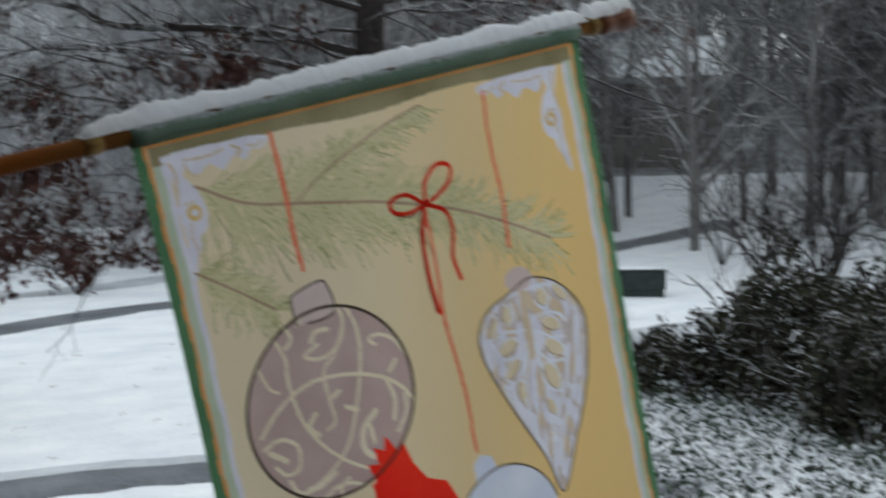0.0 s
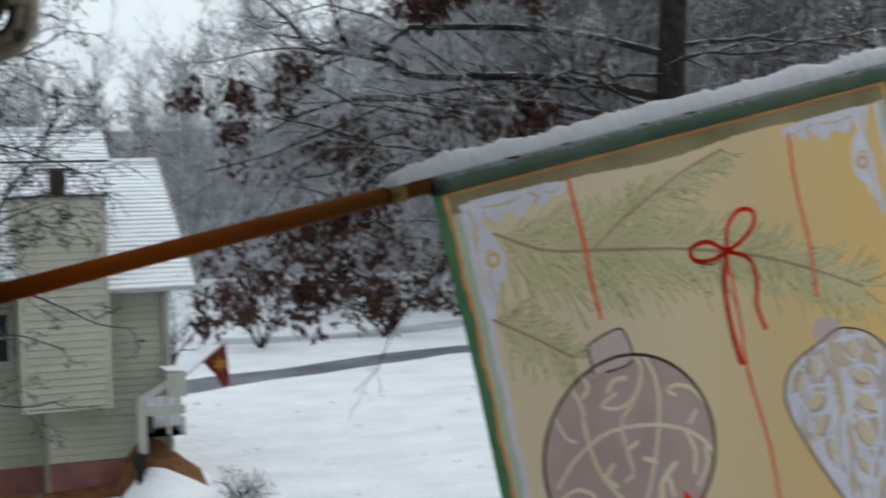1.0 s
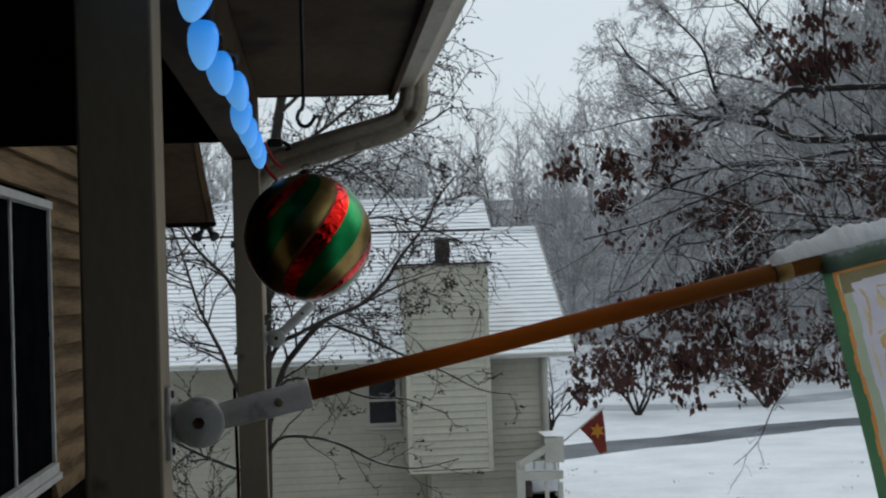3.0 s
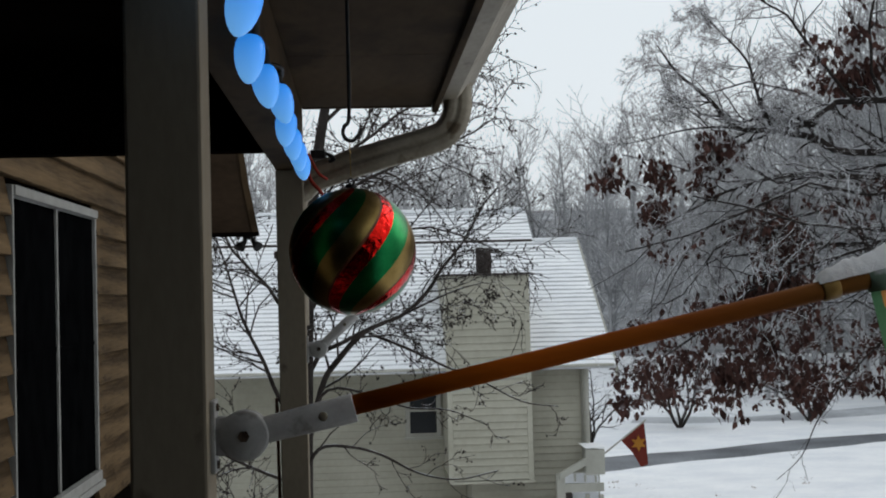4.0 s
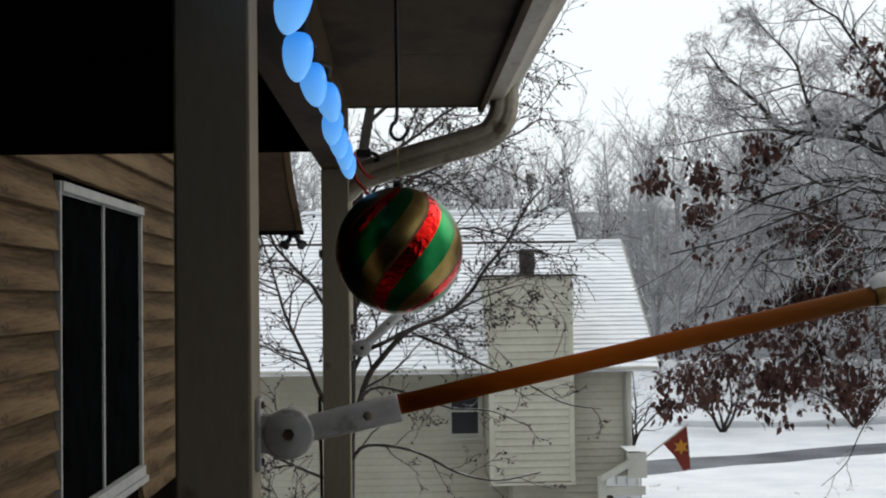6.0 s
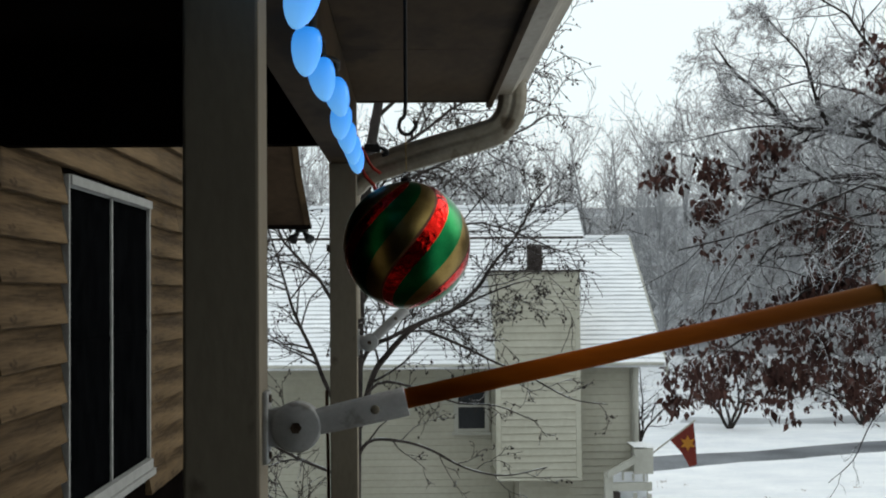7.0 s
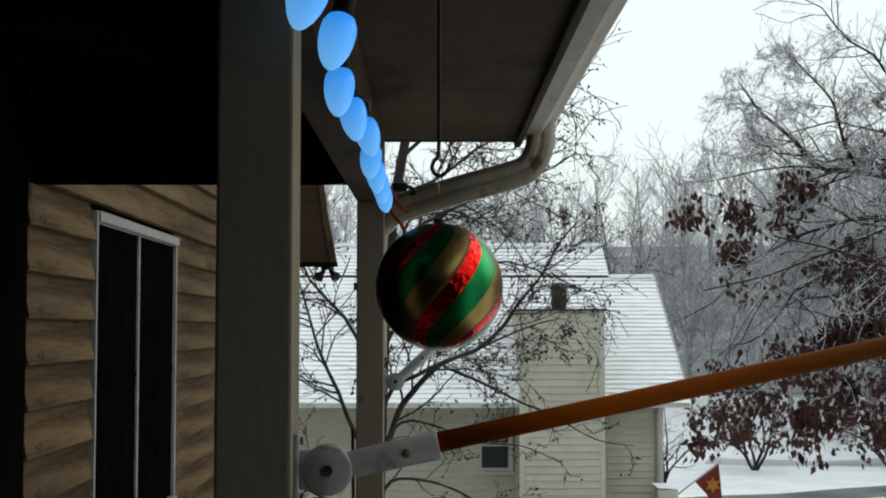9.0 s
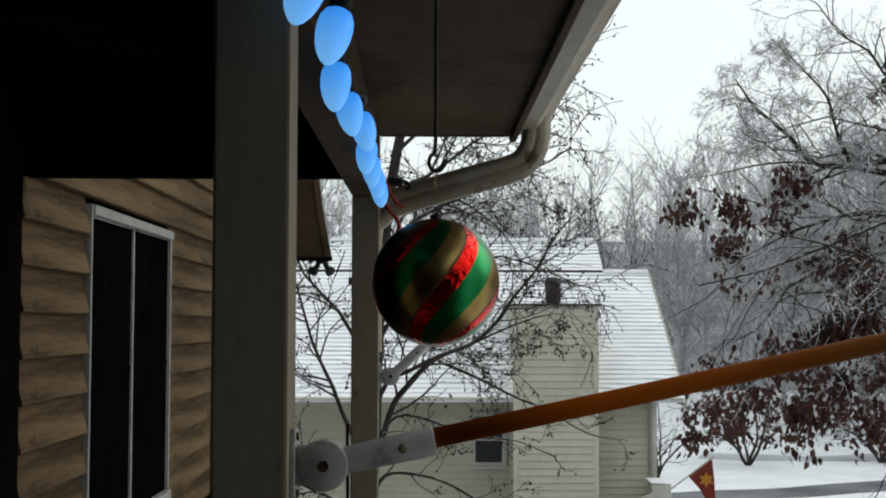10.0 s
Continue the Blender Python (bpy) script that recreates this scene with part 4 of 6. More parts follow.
for cx, cy, t, la, lb in ((1.147, 0.389, 89, 0.0146, 0.0077), (1.214, 0.379, 74, 0.0138, 0.0089), (1.222, 0.423, 34, 0.0171, 0.0089), (1.247, 0.381, 54, 0.0163, 0.0065), (1.139, 0.436, -16, 0.0171, 0.0098), (1.22, 0.46, 44, 0.0187, 0.0098), (1.14, 0.471, -41, 0.0179, 0.0089), (1.207, 0.502, 69, 0.0228, 0.0106), (1.149, 0.509, 94, 0.0163, 0.0073), (1.195, 0.547, 74, 0.0138, 0.0065), (1.119, 0.401, 114, 0.0163, 0.0057)):
    print_area("leaf_rim", inside(ring(cx, cy, la * 1.16, lb * 1.26, 18, t), SS, QQ) & di, F_WHITE)
    print_area("drop_leaf", inside(ring(cx, cy, la, lb, 18, t), SS, QQ) & di, F_LEAFGOLD, "dull gold printed leaf")
    print_area("leaf_line", near(ring(cx, cy, la * 1.05, lb * 1.1, 16, t, 20, 150), 0.0022, SS, QQ) & di, F_TWIG)
print_area("drop_cap", inside(ring(1.178, 0.342, 0.025, 0.019, 20, 10), SS, QQ), F_CAP, "pale mauve printed cap")

# lower shapes, mostly below the view
print_area("lower_ornament", inside(ring(1.075, 0.70, 0.095, 0.095, 40), SS, QQ) | inside([(1.033, 0.62), (1.036, 0.585), (1.05, 0.575), (1.07, 0.583), (1.08, 0.62)], SS, QQ), F_BLUE, "pale blue-white printed ornament")
print_area("red_crest", inside([(0.885, 0.66), (0.872, 0.59), (0.868, 0.555), (0.876, 0.55), (0.868, 0.525), (0.885, 0.528), (0.882, 0.503), (0.898, 0.513), (0.903, 0.492), (0.917, 0.517), (0.929, 0.507),
                    (0.938, 0.545), (0.955, 0.575), (0.985, 0.59), (1.0, 0.63), (0.985, 0.70), (0.93, 0.72)], SS, QQ), F_RED, "plain red printed crested shape")

grid_v = [cloth(FL0 + (FL1 - FL0) * i / ns, 0.012 + 0.788 * j / nq) for i in range(ns + 1) for j in range(nq + 1)]
gx = np.array([tuple(v) for v in grid_v])
ii, jj = np.meshgrid(np.arange(ns), np.arange(nq), indexing="ij")
quad = np.stack([ii * (nq + 1) + jj, ii * (nq + 1) + jj + 1, (ii + 1) * (nq + 1) + jj + 1, (ii + 1) * (nq + 1) + jj], -1)


def fast_mesh(name, v, f, mat, smooth=True):
    me = bpy.data.meshes.new(name)
    me.vertices.add(len(v))
    me.vertices.foreach_set("co", v.astype(np.float32).ravel())
    me.loops.add(f.size)
    me.loops.foreach_set("vertex_index", f.astype(np.int32).ravel())
    me.polygons.add(len(f))
    me.polygons.foreach_set("loop_start", np.arange(0, f.size, f.shape[1], dtype=np.int32))
    me.materials.append(mat)
    me.update(calc_edges=True)
    if smooth:
        me.polygons.foreach_set("use_smooth", np.ones(len(f), bool))
    return me


for i, (nm, mt, lb) in enumerate(names):
    f = quad[patch == i]
    if len(f):
        used, idx = np.unique(f, return_inverse=True)
        ob = part_mesh(nm, fast_mesh(nm, gx[used], idx.reshape(-1, 4), mt), flag, lb)
        if nm in ("drop_mottle", "pine_needles"):
            tagged(ob, kind="stuff")
panel("lower_cloth", FL0, FL1, 0.80, FLEN, FIELD)
tube_part("sleeve", [on_pole(FL0 + (FL1 - FL0) * i / 30, 0.002 + 0.0008 * math.sin(i * 1.7)) for i in range(31)], [0.0138 + 0.0008 * math.sin(i * 2.3) for i in range(31)], F_SLEEVE, flag, "green stitched pole sleeve", 16)

# outlines and bow
strokes("ornament_outline", [(closed(ring(*OC, 0.132, 0.133)), 0.0045)], F_OUTLINE, 0.0012, "dark printed outline")
strokes("cap_outline", [(cap[:1] + cap[1:], 0.003)], F_OUTLINE, 0.0014)
strokes("drop_outline", [(closed(drop), 0.0028)], F_OUTLINE, 0.0012)
strokes("lower_outline", [(ring(1.075, 0.70, 0.096, 0.096, 40), 0.003)], F_OUTLINE, 0.0012)
strokes("bow", [(curve2([(1.036, 0.19), (1.01, 0.17), (0.985, 0.172), (0.984, 0.188), (1.008, 0.196), (1.036, 0.19)]), 0.0065), (curve2([(1.036, 0.19), (1.045, 0.158), (1.068, 0.14), (1.09, 0.146), (1.086, 0.166), (1.06, 0.183), (1.036, 0.19)]), 0.0065),
                (curve2([(1.036, 0.19), (1.022, 0.24), (1.022, 0.3), (1.028, 0.35)]), 0.007), (curve2([(1.036, 0.19), (1.068, 0.208), (1.076, 0.24), (1.068, 0.275), (1.076, 0.313)]), 0.0065)], F_RED, 0.0026, "red cord bow")
strokes("bow_shade", [(curve2([(1.025, 0.2), (1.019, 0.24), (1.0185, 0.3), (1.024, 0.348)]), 0.002), (curve2([(0.986, 0.193), (1.01, 0.202), (1.034, 0.195)]), 0.002)], F_OUTLINE, 0.0022)


# ---- neighbouring house ----
house = thing("neighbour_house", "cream sided house with snow-covered roof and chimney chase", "house")
HY, HX0, HX1 = 20.0, -9.0, 3.36
E0, EZ, SL = 19.6, 0.40, 0.60
RX, RY = 1.6, 21.0
part("wall", box_bm(RX, HX1 - 0.02, HY + 0.03, 27.5, GROUND - 0.3, 0.40), VINYL, house)
part("wall", box_bm(HX0, RX - 0.002, RY + 0.03, 27.5, GROUND - 0.3, 0.40), VINYL, house)
part("gable", prism_bm([(HX1 - 0.3, 0.42), (HX1 - 0.02, 0.42), (HX1 - 0.02, 0.5), (HX1 - 0.3, 0.5)], HY + 0.05, 27.4), VINYL, house)
part("foundation", box_bm(RX, HX1 + 0.01, HY - 0.01, HY + 0.028, GROUND - 0.3, -2.09), BRICK, house, "red brick foundation")
part("foundation", box_bm(HX0, RX - 0.002, RY - 0.01, RY + 0.028, GROUND - 0.3, -2.27), BRICK, house, "red brick foundation")
part("soffit", box_bm(HX0, 3.6, E0 + 0.01, RY + 0.02, 0.37, 0.385), VINYL, house)
part("gutter", box_bm(HX0, 3.68, E0 - 0.1, E0 - 0.005, 0.372, 0.412, 0.015), HTRIM, house, "cream eave gutter")
tube_part("downspout", [(3.32, 19.86, 0.36), (3.32, 19.93, 0.2), (3.32, 19.95, -2.6)], 0.05, HTRIM, house, "", 6)
part("corner_board", box_bm(HX1 - 0.1, HX1 + 0.01, HY - 0.022, HY + 0.027, -2.085, 0.365), HTRIM, house)
X2, Y2, Y1 = 2.97, 22.86, 23.84


def slope(y):
    return EZ + SL * (y - E0)


def roof_slab(name, x0, x1, y1, mat, drop):
    bm = bmesh.new()
    top = [bm.verts.new((x, y, slope(y) - drop)) for x, y in ((x0, E0), (x1, E0), (x1, y1), (x0, y1))]
    low = [bm.verts.new((x, y, slope(y) - drop - 0.03)) for x, y in ((x0, E0), (x1, E0), (x1, y1), (x0, y1))]
    bm.faces.new(top)
    bm.faces.new(low[::-1])
    for i in range(4):
        bm.faces.new((top[i], low[i], low[(i + 1) % 4], top[(i + 1) % 4]))
    return part(name, bm, mat, house)


roof_slab("roof", HX0 - 0.3, X2, Y1, SHINGLE, 0.03)
roof_slab("roof", X2 + 0.001, 3.72, Y2, SHINGLE, 0.03)
for x0, x1, y1 in ((HX0 - 0.3, X2, Y1), (X2 + 0.001, 3.72, Y2)):
    back = bmesh.new()
    q = [back.verts.new(v) for v in ((x0, y1, slope(y1) - 0.03), (x1, y1, slope(y1) - 0.03), (x1, y1 + 4, slope(y1) - 2.4), (x0, y1 + 4, slope(y1) - 2.4))]
    back.faces.new(q)
    part("back_roof", back, SHINGLE, house)
    part("ridge_cap", box_bm(x0, x1, y1 - 0.09, y1 + 0.09, slope(y1) - 0.03, slope(y1) + 0.035, 0.02), ROOFSNOW, house)
gw = bmesh.new()
q = [gw.verts.new(v) for v in ((3.34, HY + 0.05, 0.42), (3.34, 25.7, 0.42), (3.34, Y2, slope(Y2) - 0.16))]
gw.faces.new(q)
part("gable_end", gw, VINYL, house)
rk = bmesh.new()
pts = [(x, y, slope(y) - d) for x in (3.722, 3.75) for y, d in ((E0 - 0.02, 0.17), (Y2, 0.17), (Y2, 0.0), (E0 - 0.02, 0.0))]
rv = [rk.verts.new(p) for p in pts]
for f4 in ((0, 1, 2, 3), (7, 6, 5, 4), (0, 4, 5, 1), (1, 5, 6, 2), (2, 6, 7, 3), (3, 7, 4, 0)):
    rk.faces.new([rv[i] for i in f4])
part("rake_board", rk, HTRIM, house, "cream rake board")

part("flashing", box_bm(HX0 - 0.3, X2 - 0.02, Y2 - 0.02, Y2 + 0.03, slope(Y2) - 0.02, slope(Y2) + 0.022), FLUE, house, "dark roof flashing")

# chimney chase
CY = 19.45
k = CY / HY
CX0, CX1, CZ0, CZ1 = 1.27 * k, 2.52 * k, -1.22, 1.5 + 0.26 * k
chase = part("chimney_chase", box_bm(CX0 + 0.02, CX1 - 0.02, CY + 0.02, 22.0, CZ0 + 0.02, CZ1 - 0.02), VINYL, house, "cream sided chimney chase")
part("chase_cap", box_bm(CX0 - 0.05, CX1 + 0.05, CY - 0.05, 22.0, CZ1 - 0.018, CZ1 + 0.012, 0.006), FLUE, chase, "grey metal chase cap")
for x in (CX0 - 0.004, CX1 - 0.066):
    part("corner_board", box_bm(x, x + 0.07, CY - 0.004, CY + 0.06, CZ0, CZ1 - 0.02), VINYL, chase)
part("base_board", box_bm(CX0 - 0.01, CX1 + 0.01, CY - 0.012, HY + 0.9, CZ0 - 0.04, CZ0 - 0.002), VINYL, chase)
part_mesh("flue", mesh_of("flue", *lathe([(0.11, 0), (0.11, 0.06), (0.115, 0.07), (0.115, 0.32), (0.12, 0.33), (0.12, 0.38), (0.06, 0.39)], 12), FLUE, True), chase, "dark metal flue", pose(1.85, 19.95, CZ1 + 0.01))

# small window
def house_window(x0, x1, z0, z1, y):
    w = part("window", box_bm(x0, x1, y - 0.02, y + 0.028, z0, z1, 0.004), HTRIM, house, "small dark window in a white frame")
    zm = z0 + (z1 - z0) * 0.5
    part("pane", box_bm(x0 + 0.07, x1 - 0.07, y - 0.024, y - 0.021, z0 + 0.07, zm - 0.02), GLASS_DARK, w)
    part("pane", box_bm(x0 + 0.07, x1 - 0.07, y - 0.024, y - 0.021, zm + 0.02, z1 - 0.07), GLASS_DARK, w)
    part("sill", box_bm(x0 - 0.03, x1 + 0.03, y - 0.06, y - 0.021, z0 - 0.03, z0 + 0.01), HTRIM, w)


house_window(0.67, 1.22, -0.73, 0.11, RY - 0.02)
house_window(-3.6, -2.85, -0.9, 0.1, RY - 0.02)

# landing with rail
landing = thing("entry_landing", "cream wooden entry landing with snow on its rails", "porch landing")
part("deck", box_bm(2.85, 3.42, 19.3, 20.5, -1.71, -1.71, 0.006), FLUE, landing, "dark deck boards")
part("post", box_bm(2.76, 2.88, 19.27, 19.36, -1.93, -1.13, 0.006), HTRIM, landing)
part("post", box_bm(3.37, 3.43, 19.27, 19.36, -1.71, -1.45, 0.006), HTRIM, landing)
part("band", box_bm(2.87, 3.44, 19.28, 19.35, -1.4, -1.28, 0.006), HTRIM, landing)
part("parapet", box_bm(3.18, 3.46, 19.28, 19.35, -1.16, -0.8, 0.006), HTRIM, landing)
part("snow_cover", box_bm(3.18, 3.47, 19.26, 19.9, -0.78, -0.77, 0.006), ROOFSNOW, landing, "snow lying on the parapet")
part("baluster", box_bm(3.01, 3.04, 19.3, 19.33, -1.25, -1.14, 0.006), HTRIM, landing)
part("baluster", box_bm(3.16, 3.19, 19.3, 19.33, -1.26, -1.16, 0.006), HTRIM, landing)
part("baluster", box_bm(3.31, 3.34, 19.3, 19.33, -1.27, -1.17, 0.006), HTRIM, landing)
part("baluster", box_bm(3.17, 3.23, 19.3, 19.33, -1.69, -1.43, 0.006), HTRIM, landing)
part("rail", box_bm(2.88, 3.18, 19.28, 19.35, -1.13, -1.12, 0.006), HTRIM, landing)
part("back_panel", box_bm(2.87, 3.42, 19.62, 19.66, -1.62, -1.17, 0.006), ROOFSNOW, landing, "white painted back panel")
part("side_wall", box_bm(3.39, 3.45, 19.68, 20.45, -1.71, -0.84, 0.006), HTRIM, landing)
part("foot_post", box_bm(2.74, 2.84, 19.28, 19.35, -2.44, -1.94, 0.006), FLUE, landing, "dark foot post")
part("dark_block", box_bm(2.88, 3.0, 19.4, 19.58, -1.66, -1.44, 0.006), FLUE, landing, "dark block on the deck")
part("hand_rail", prism_bm([(2.79, -1.21), (3.2, -1.00), (3.2, -0.89), (2.79, -1.11)], 19.2, 19.262), HTRIM, landing)
mv, mf, sf = [], [], []
for i in range(31):
    x = -1.5 + 6.3 * i / 30
    crest = max(-1.77 - 1.9 * max(0, 2.85 - x), -2.47 + 0.05 * noise.noise(Vector((x * 2, 0, 4)))) - 0.8 * max(0, x - 3.0) ** 1.1
    for j in range(17):
        u = j / 16
        mv.append((x, 19.98 - 2.6 * u, crest + (GROUND - 0.06 - crest) * u ** 0.75 + 0.035 * noise.noise(Vector((x * 3, u * 8, 0)))))
for i in range(30):
    edge_row = 3.2 + 1.4 * noise.noise(Vector((i * 0.31, 3, 0)))
    for j in range(16):
        (mf if j < edge_row and i < 25 else sf).append((i * 17 + j, i * 17 + j + 1, (i + 1) * 17 + j + 1, (i + 1) * 17 + j))
tagged(new("snow_bank", mesh_of("snow_bank", mv, sf, SNOW, True)), "snow bank sloping up to the neighbouring house", "snow bank", kind="stuff")
tagged(new("mulch_bed", mesh_of("mulch_bed", mv, mf, MULCH, True)), "brown mulch bank against the brick foundation", "mulch bed", kind="stuff")
post_lamp = thing("garden_post", "dark garden lamp post beside the house corner", "garden post", pose(2.75, 19.2, GROUND))
tube_part("stem", [(0, 0, 0), (0, 0, 0.55)], 0.045, BLACK, post_lamp)
tube_part("head", [(0, 0, 0.54), (0, 0, 0.6), (0, 0, 0.74), (0, 0, 0.8)], (0.05, 0.09, 0.1, 0.03), BLACK, post_lamp)

# small banner on the house
banner = thing("garden_banner", "rust-red banner with a yellow sun motif on a slanted stick", "banner")
tube_part("stick", [(3.5, 19.95, -1.0), (4.2, 19.9, -0.46)], 0.012, HTRIM, banner)
bb = bmesh.new()
bw = [bb.verts.new(p) for p in ((3.83, 19.93, -0.76), (4.17, 19.9, -0.49), (4.2, 19.9, -0.8), (4.22, 19.92, -1.12), (4.12, 19.95, -1.16), (4.0, 19.93, -0.95))]
bb.faces.new(bw)
part("cloth", bb, BANNER, banner)
sb = bmesh.new()
star = [sb.verts.new((4.08 + (0.12 if i % 2 else 0.06) * math.cos(i * math.pi / 6), 19.885, -0.80 + (0.12 if i % 2 else 0.06) * math.sin(i * math.pi / 6))) for i in range(12)]
sb.faces.new(star)
part("motif", sb, BANNER_SUN, banner, "yellow sun motif")

box = thing("utility_box", "low dark green utility box dusted with snow", "utility box", pose(25.0, 27.9, GROUND, 0, 0, -43))
part("body", box_bm(-0.85, 0.8, -0.4, 0.4, 0.25, 0.78, 0.03), UTILITY, box)
part("lid", box_bm(-0.88, 0.83, -0.43, 0.43, 0.782, 0.83, 0.015), UTILITY, box)
part("plinth", box_bm(-0.8, 0.75, -0.36, 0.36, -0.1, 0.248), UTILITY, box)

# far house on the hill
far = thing("far_house", "grey house on the hill with a snowy roof", "house", pose(51.5, 54.5, 1.0, 0, 0, -43))
part("wall", box_bm(-6, 2.4, 0, 7, -1.5, 4.3), FARWALL, far)
rb = bmesh.new()
a = [rb.verts.new(p) for p in ((-6.5, -0.6, 4.2), (2.9, -0.6, 4.2), (2.9, 3.5, 6.6), (-6.5, 3.5, 6.6), (2.9, 7.6, 4.2), (-6.5, 7.6, 4.2))]
for f4 in ((0, 1, 2, 3), (3, 2, 4, 5)):
    rb.faces.new([a[i] for i in f4])
rb.faces.new((a[1], a[4], a[2]))
rb.faces.new((a[0], a[3], a[5]))
part("roof", rb, ROOFSNOW, far, "snow-covered gable roof")


# ---- trees ----
def grow(rng, start, heading, length, radius, level, out, tips, droop=0.0, wander=0.25, split=(5, 5, 4), maxlevel=3, shrink=0.55, up=0.0, bare=0.25):
    """Branches as lists of points and radii, with twigs to maxlevel."""
    steps = 9 if level < 1 else 6 if level < 2 else 4
    p, d = Vector(start), Vector(heading).normalized()
    pts, rad = [p.copy()], [radius]
    for i in range(steps):
        d = (d + Vector((rng.gauss(0, wander), rng.gauss(0, wander), rng.gauss(0, wander) - droop + up))).normalized() if i else d
        p = p + d * length / steps
        pts.append(p.copy())
        rad.append(max(radius * (1 - 0.75 * (i + 1) / steps), 0.0022))
    out.append((pts, rad, level))
    if level >= maxlevel:
        tips.append((pts, d))
        return
    n = split[level] if level < len(split) else 3
    for k in range(n):
        t = bare + (1 - bare) * (k + rng.random() * 0.9) / n
        i = min(int(t * steps), steps - 1)
        u = t * steps - i
        q = pts[i].lerp(pts[i + 1], min(u, 1))
        ax = (pts[i + 1] - pts[i]).normalized()
        side = ax.cross(Vector((rng.gauss(0, 1), rng.gauss(0, 1), rng.gauss(0, 1)))).normalized()
        h = (ax * rng.uniform(0.5, 1.0) + side * rng.uniform(0.6, 1.0)).normalized()
        grow(rng, q, h, length * shrink * rng.uniform(0.7, 1.2), max(rad[i] * 0.6, 0.003), level + 1, out, tips, droop, wander, split, maxlevel, shrink, up, 0.15)


def limbs_mesh(name, branches, mat, sides=(8, 6, 4, 3, 3)):
    vs, fs = [], []
    for pts, rad, lv in branches:
        if lv > 2:
            pts, rad = pts[::2], rad[::2]
        v, f = tube(pts, rad, sides[min(lv, 4)], caps=False)
        o = len(vs)
        vs += v
        fs += [tuple(i + o for i in q) for q in f]
    return mesh_of(name, vs, fs, mat, True)


def leaf_cloud(name, spots, rng, size, mat, hang=0.8, long=1.5, wide=1.0):
    """Many small folded leaves, each of four triangles, at the spots."""
    vs, fs = [], []
    for c in spots:
        s = size * rng.uniform(0.6, 1.25)
        d = Vector((rng.gauss(0, 0.6), rng.gauss(0, 0.6), -hang + rng.gauss(0, 0.5))).normalized()
        w = d.cross(Vector((rng.gauss(0, 1), rng.gauss(0, 1), rng.gauss(0, 1)))).normalized()
        n = d.cross(w)
        o = len(vs)
        vs += [c, c + d * s * long * 0.35 + w * s * 0.5 * wide + n * s * 0.12, c + d * s * long, c + d * s * long * 0.4 - w * s * 0.45 * wide + n * s * 0.15, c + d * s * long * 0.5]
        fs += [(o, o + 1, o + 4), (o + 1, o + 2, o + 4), (o + 2, o + 3, o + 4), (o + 3, o, o + 4)]
    return mesh_of(name, vs, fs, mat)


# oak that keeps its brown leaves
def tree_limb(rng, parent, start, end, rad, tips, twigs, mat, sag=0.0, split=(17, 9, 4), wander=0.21, shrink=0.3, maxlevel=3, low=-9):
    """One limb that bends from start towards end, with its side branches; its finer twigs go to the twigs' list."""
    br = []
    way = Vector(end) - Vector(start)
    ln = way.length
    grow(rng, start, way + Vector((0, 0, sag * ln)), ln, rad, 0, br, tips, droop=sag * 0.3, wander=wander, split=split, maxlevel=maxlevel, shrink=shrink)
    if parent.name.startswith("oak"):
        br = crown_edge(br)
    part_mesh("limb", limbs_mesh("limb", [b for b in br if b[2] < 2 and b[0][-1].z > low], mat), parent)
    twigs += [b for b in br if b[2] >= 2 and b[0][-1].z > low]


def bough(rng, parent, points, r0, r1, tips, twigs, mat, n, ln, split=(7, 4), maxlevel=2, wander=0.2):
    """One limb along a bent way, tapering, with n side branches of up to ln metres and their twigs."""
    pts = smooth_path(points, 4)
    last = len(pts) - 1
    rad = [r0 + (r1 - r0) * i / last for i in range(last + 1)]
    br = [(pts, rad, 0)]
    for k in range(n):
        t = 0.12 + 0.88 * (k + rng.random() * 0.9) / n
        i = min(int(t * last), last - 1)
        ax = (pts[i + 1] - pts[i]).normalized()
        side = ax.cross(Vector((rng.gauss(0, 0.3), rng.choice((-1, 1)), rng.gauss(0, 0.3)))).normalized()
        grow(rng, pts[i], ax * rng.uniform(0.6, 1.1) + side * rng.uniform(0.5, 0.9) + Vector((0, rng.gauss(0, 0.25), 0)), ln * rng.uniform(0.5, 1.1) * (1.15 - 0.6 * t), max(rad[i] * 0.45, 0.003), 0, sub_br := [], tips, wander=wander, split=split, maxlevel=maxlevel, shrink=0.45)
        br += [(p, r, lv + 1) for p, r, lv in sub_br]
    if parent.name.startswith("oak"):
        br = crown_edge(br)
    part_mesh("limb", limbs_mesh("limb", [b for b in br if b[2] < 2], mat), parent)
    twigs += [b for b in br if b[2] >= 2]


def crown_edge(branches):
    """Cut the oak's branches off where its crown ends towards the open sky."""
    out = []
    for pts, rad, lv in branches:
        keep = 0
        for p in pts:
            edge = 2.0 + 0.14 * noise.noise(Vector((p.z * 3.1, p.y * 2, 1))) + 0.62 * smoothstep(3.25, 3.75, p.z) + 0.5 * smoothstep(3.8, 5.0, p.z)
            if p.x * 12 / max(p.y, 6) < edge:
                break
            keep += 1
        if keep > 1:
            out.append((pts[:keep], rad[:keep], lv))
    return out


rng = random.Random(21)
OAK = Vector((7.25, 11.95, GROUND))
oak = thing("oak_tree", "oak with snow-lined limbs and withered brown leaves", "tree")
twigs, tips = [], []
trunk_pts = [OAK + Vector((0.08 * math.sin(i * 0.9), 0.06 * math.cos(i), i * 0.9)) for i in range(11)]
tube_part("trunk", trunk_pts, [0.22 - 0.011 * i for i in range(11)], BARK_LIMB, oak, "", 12)
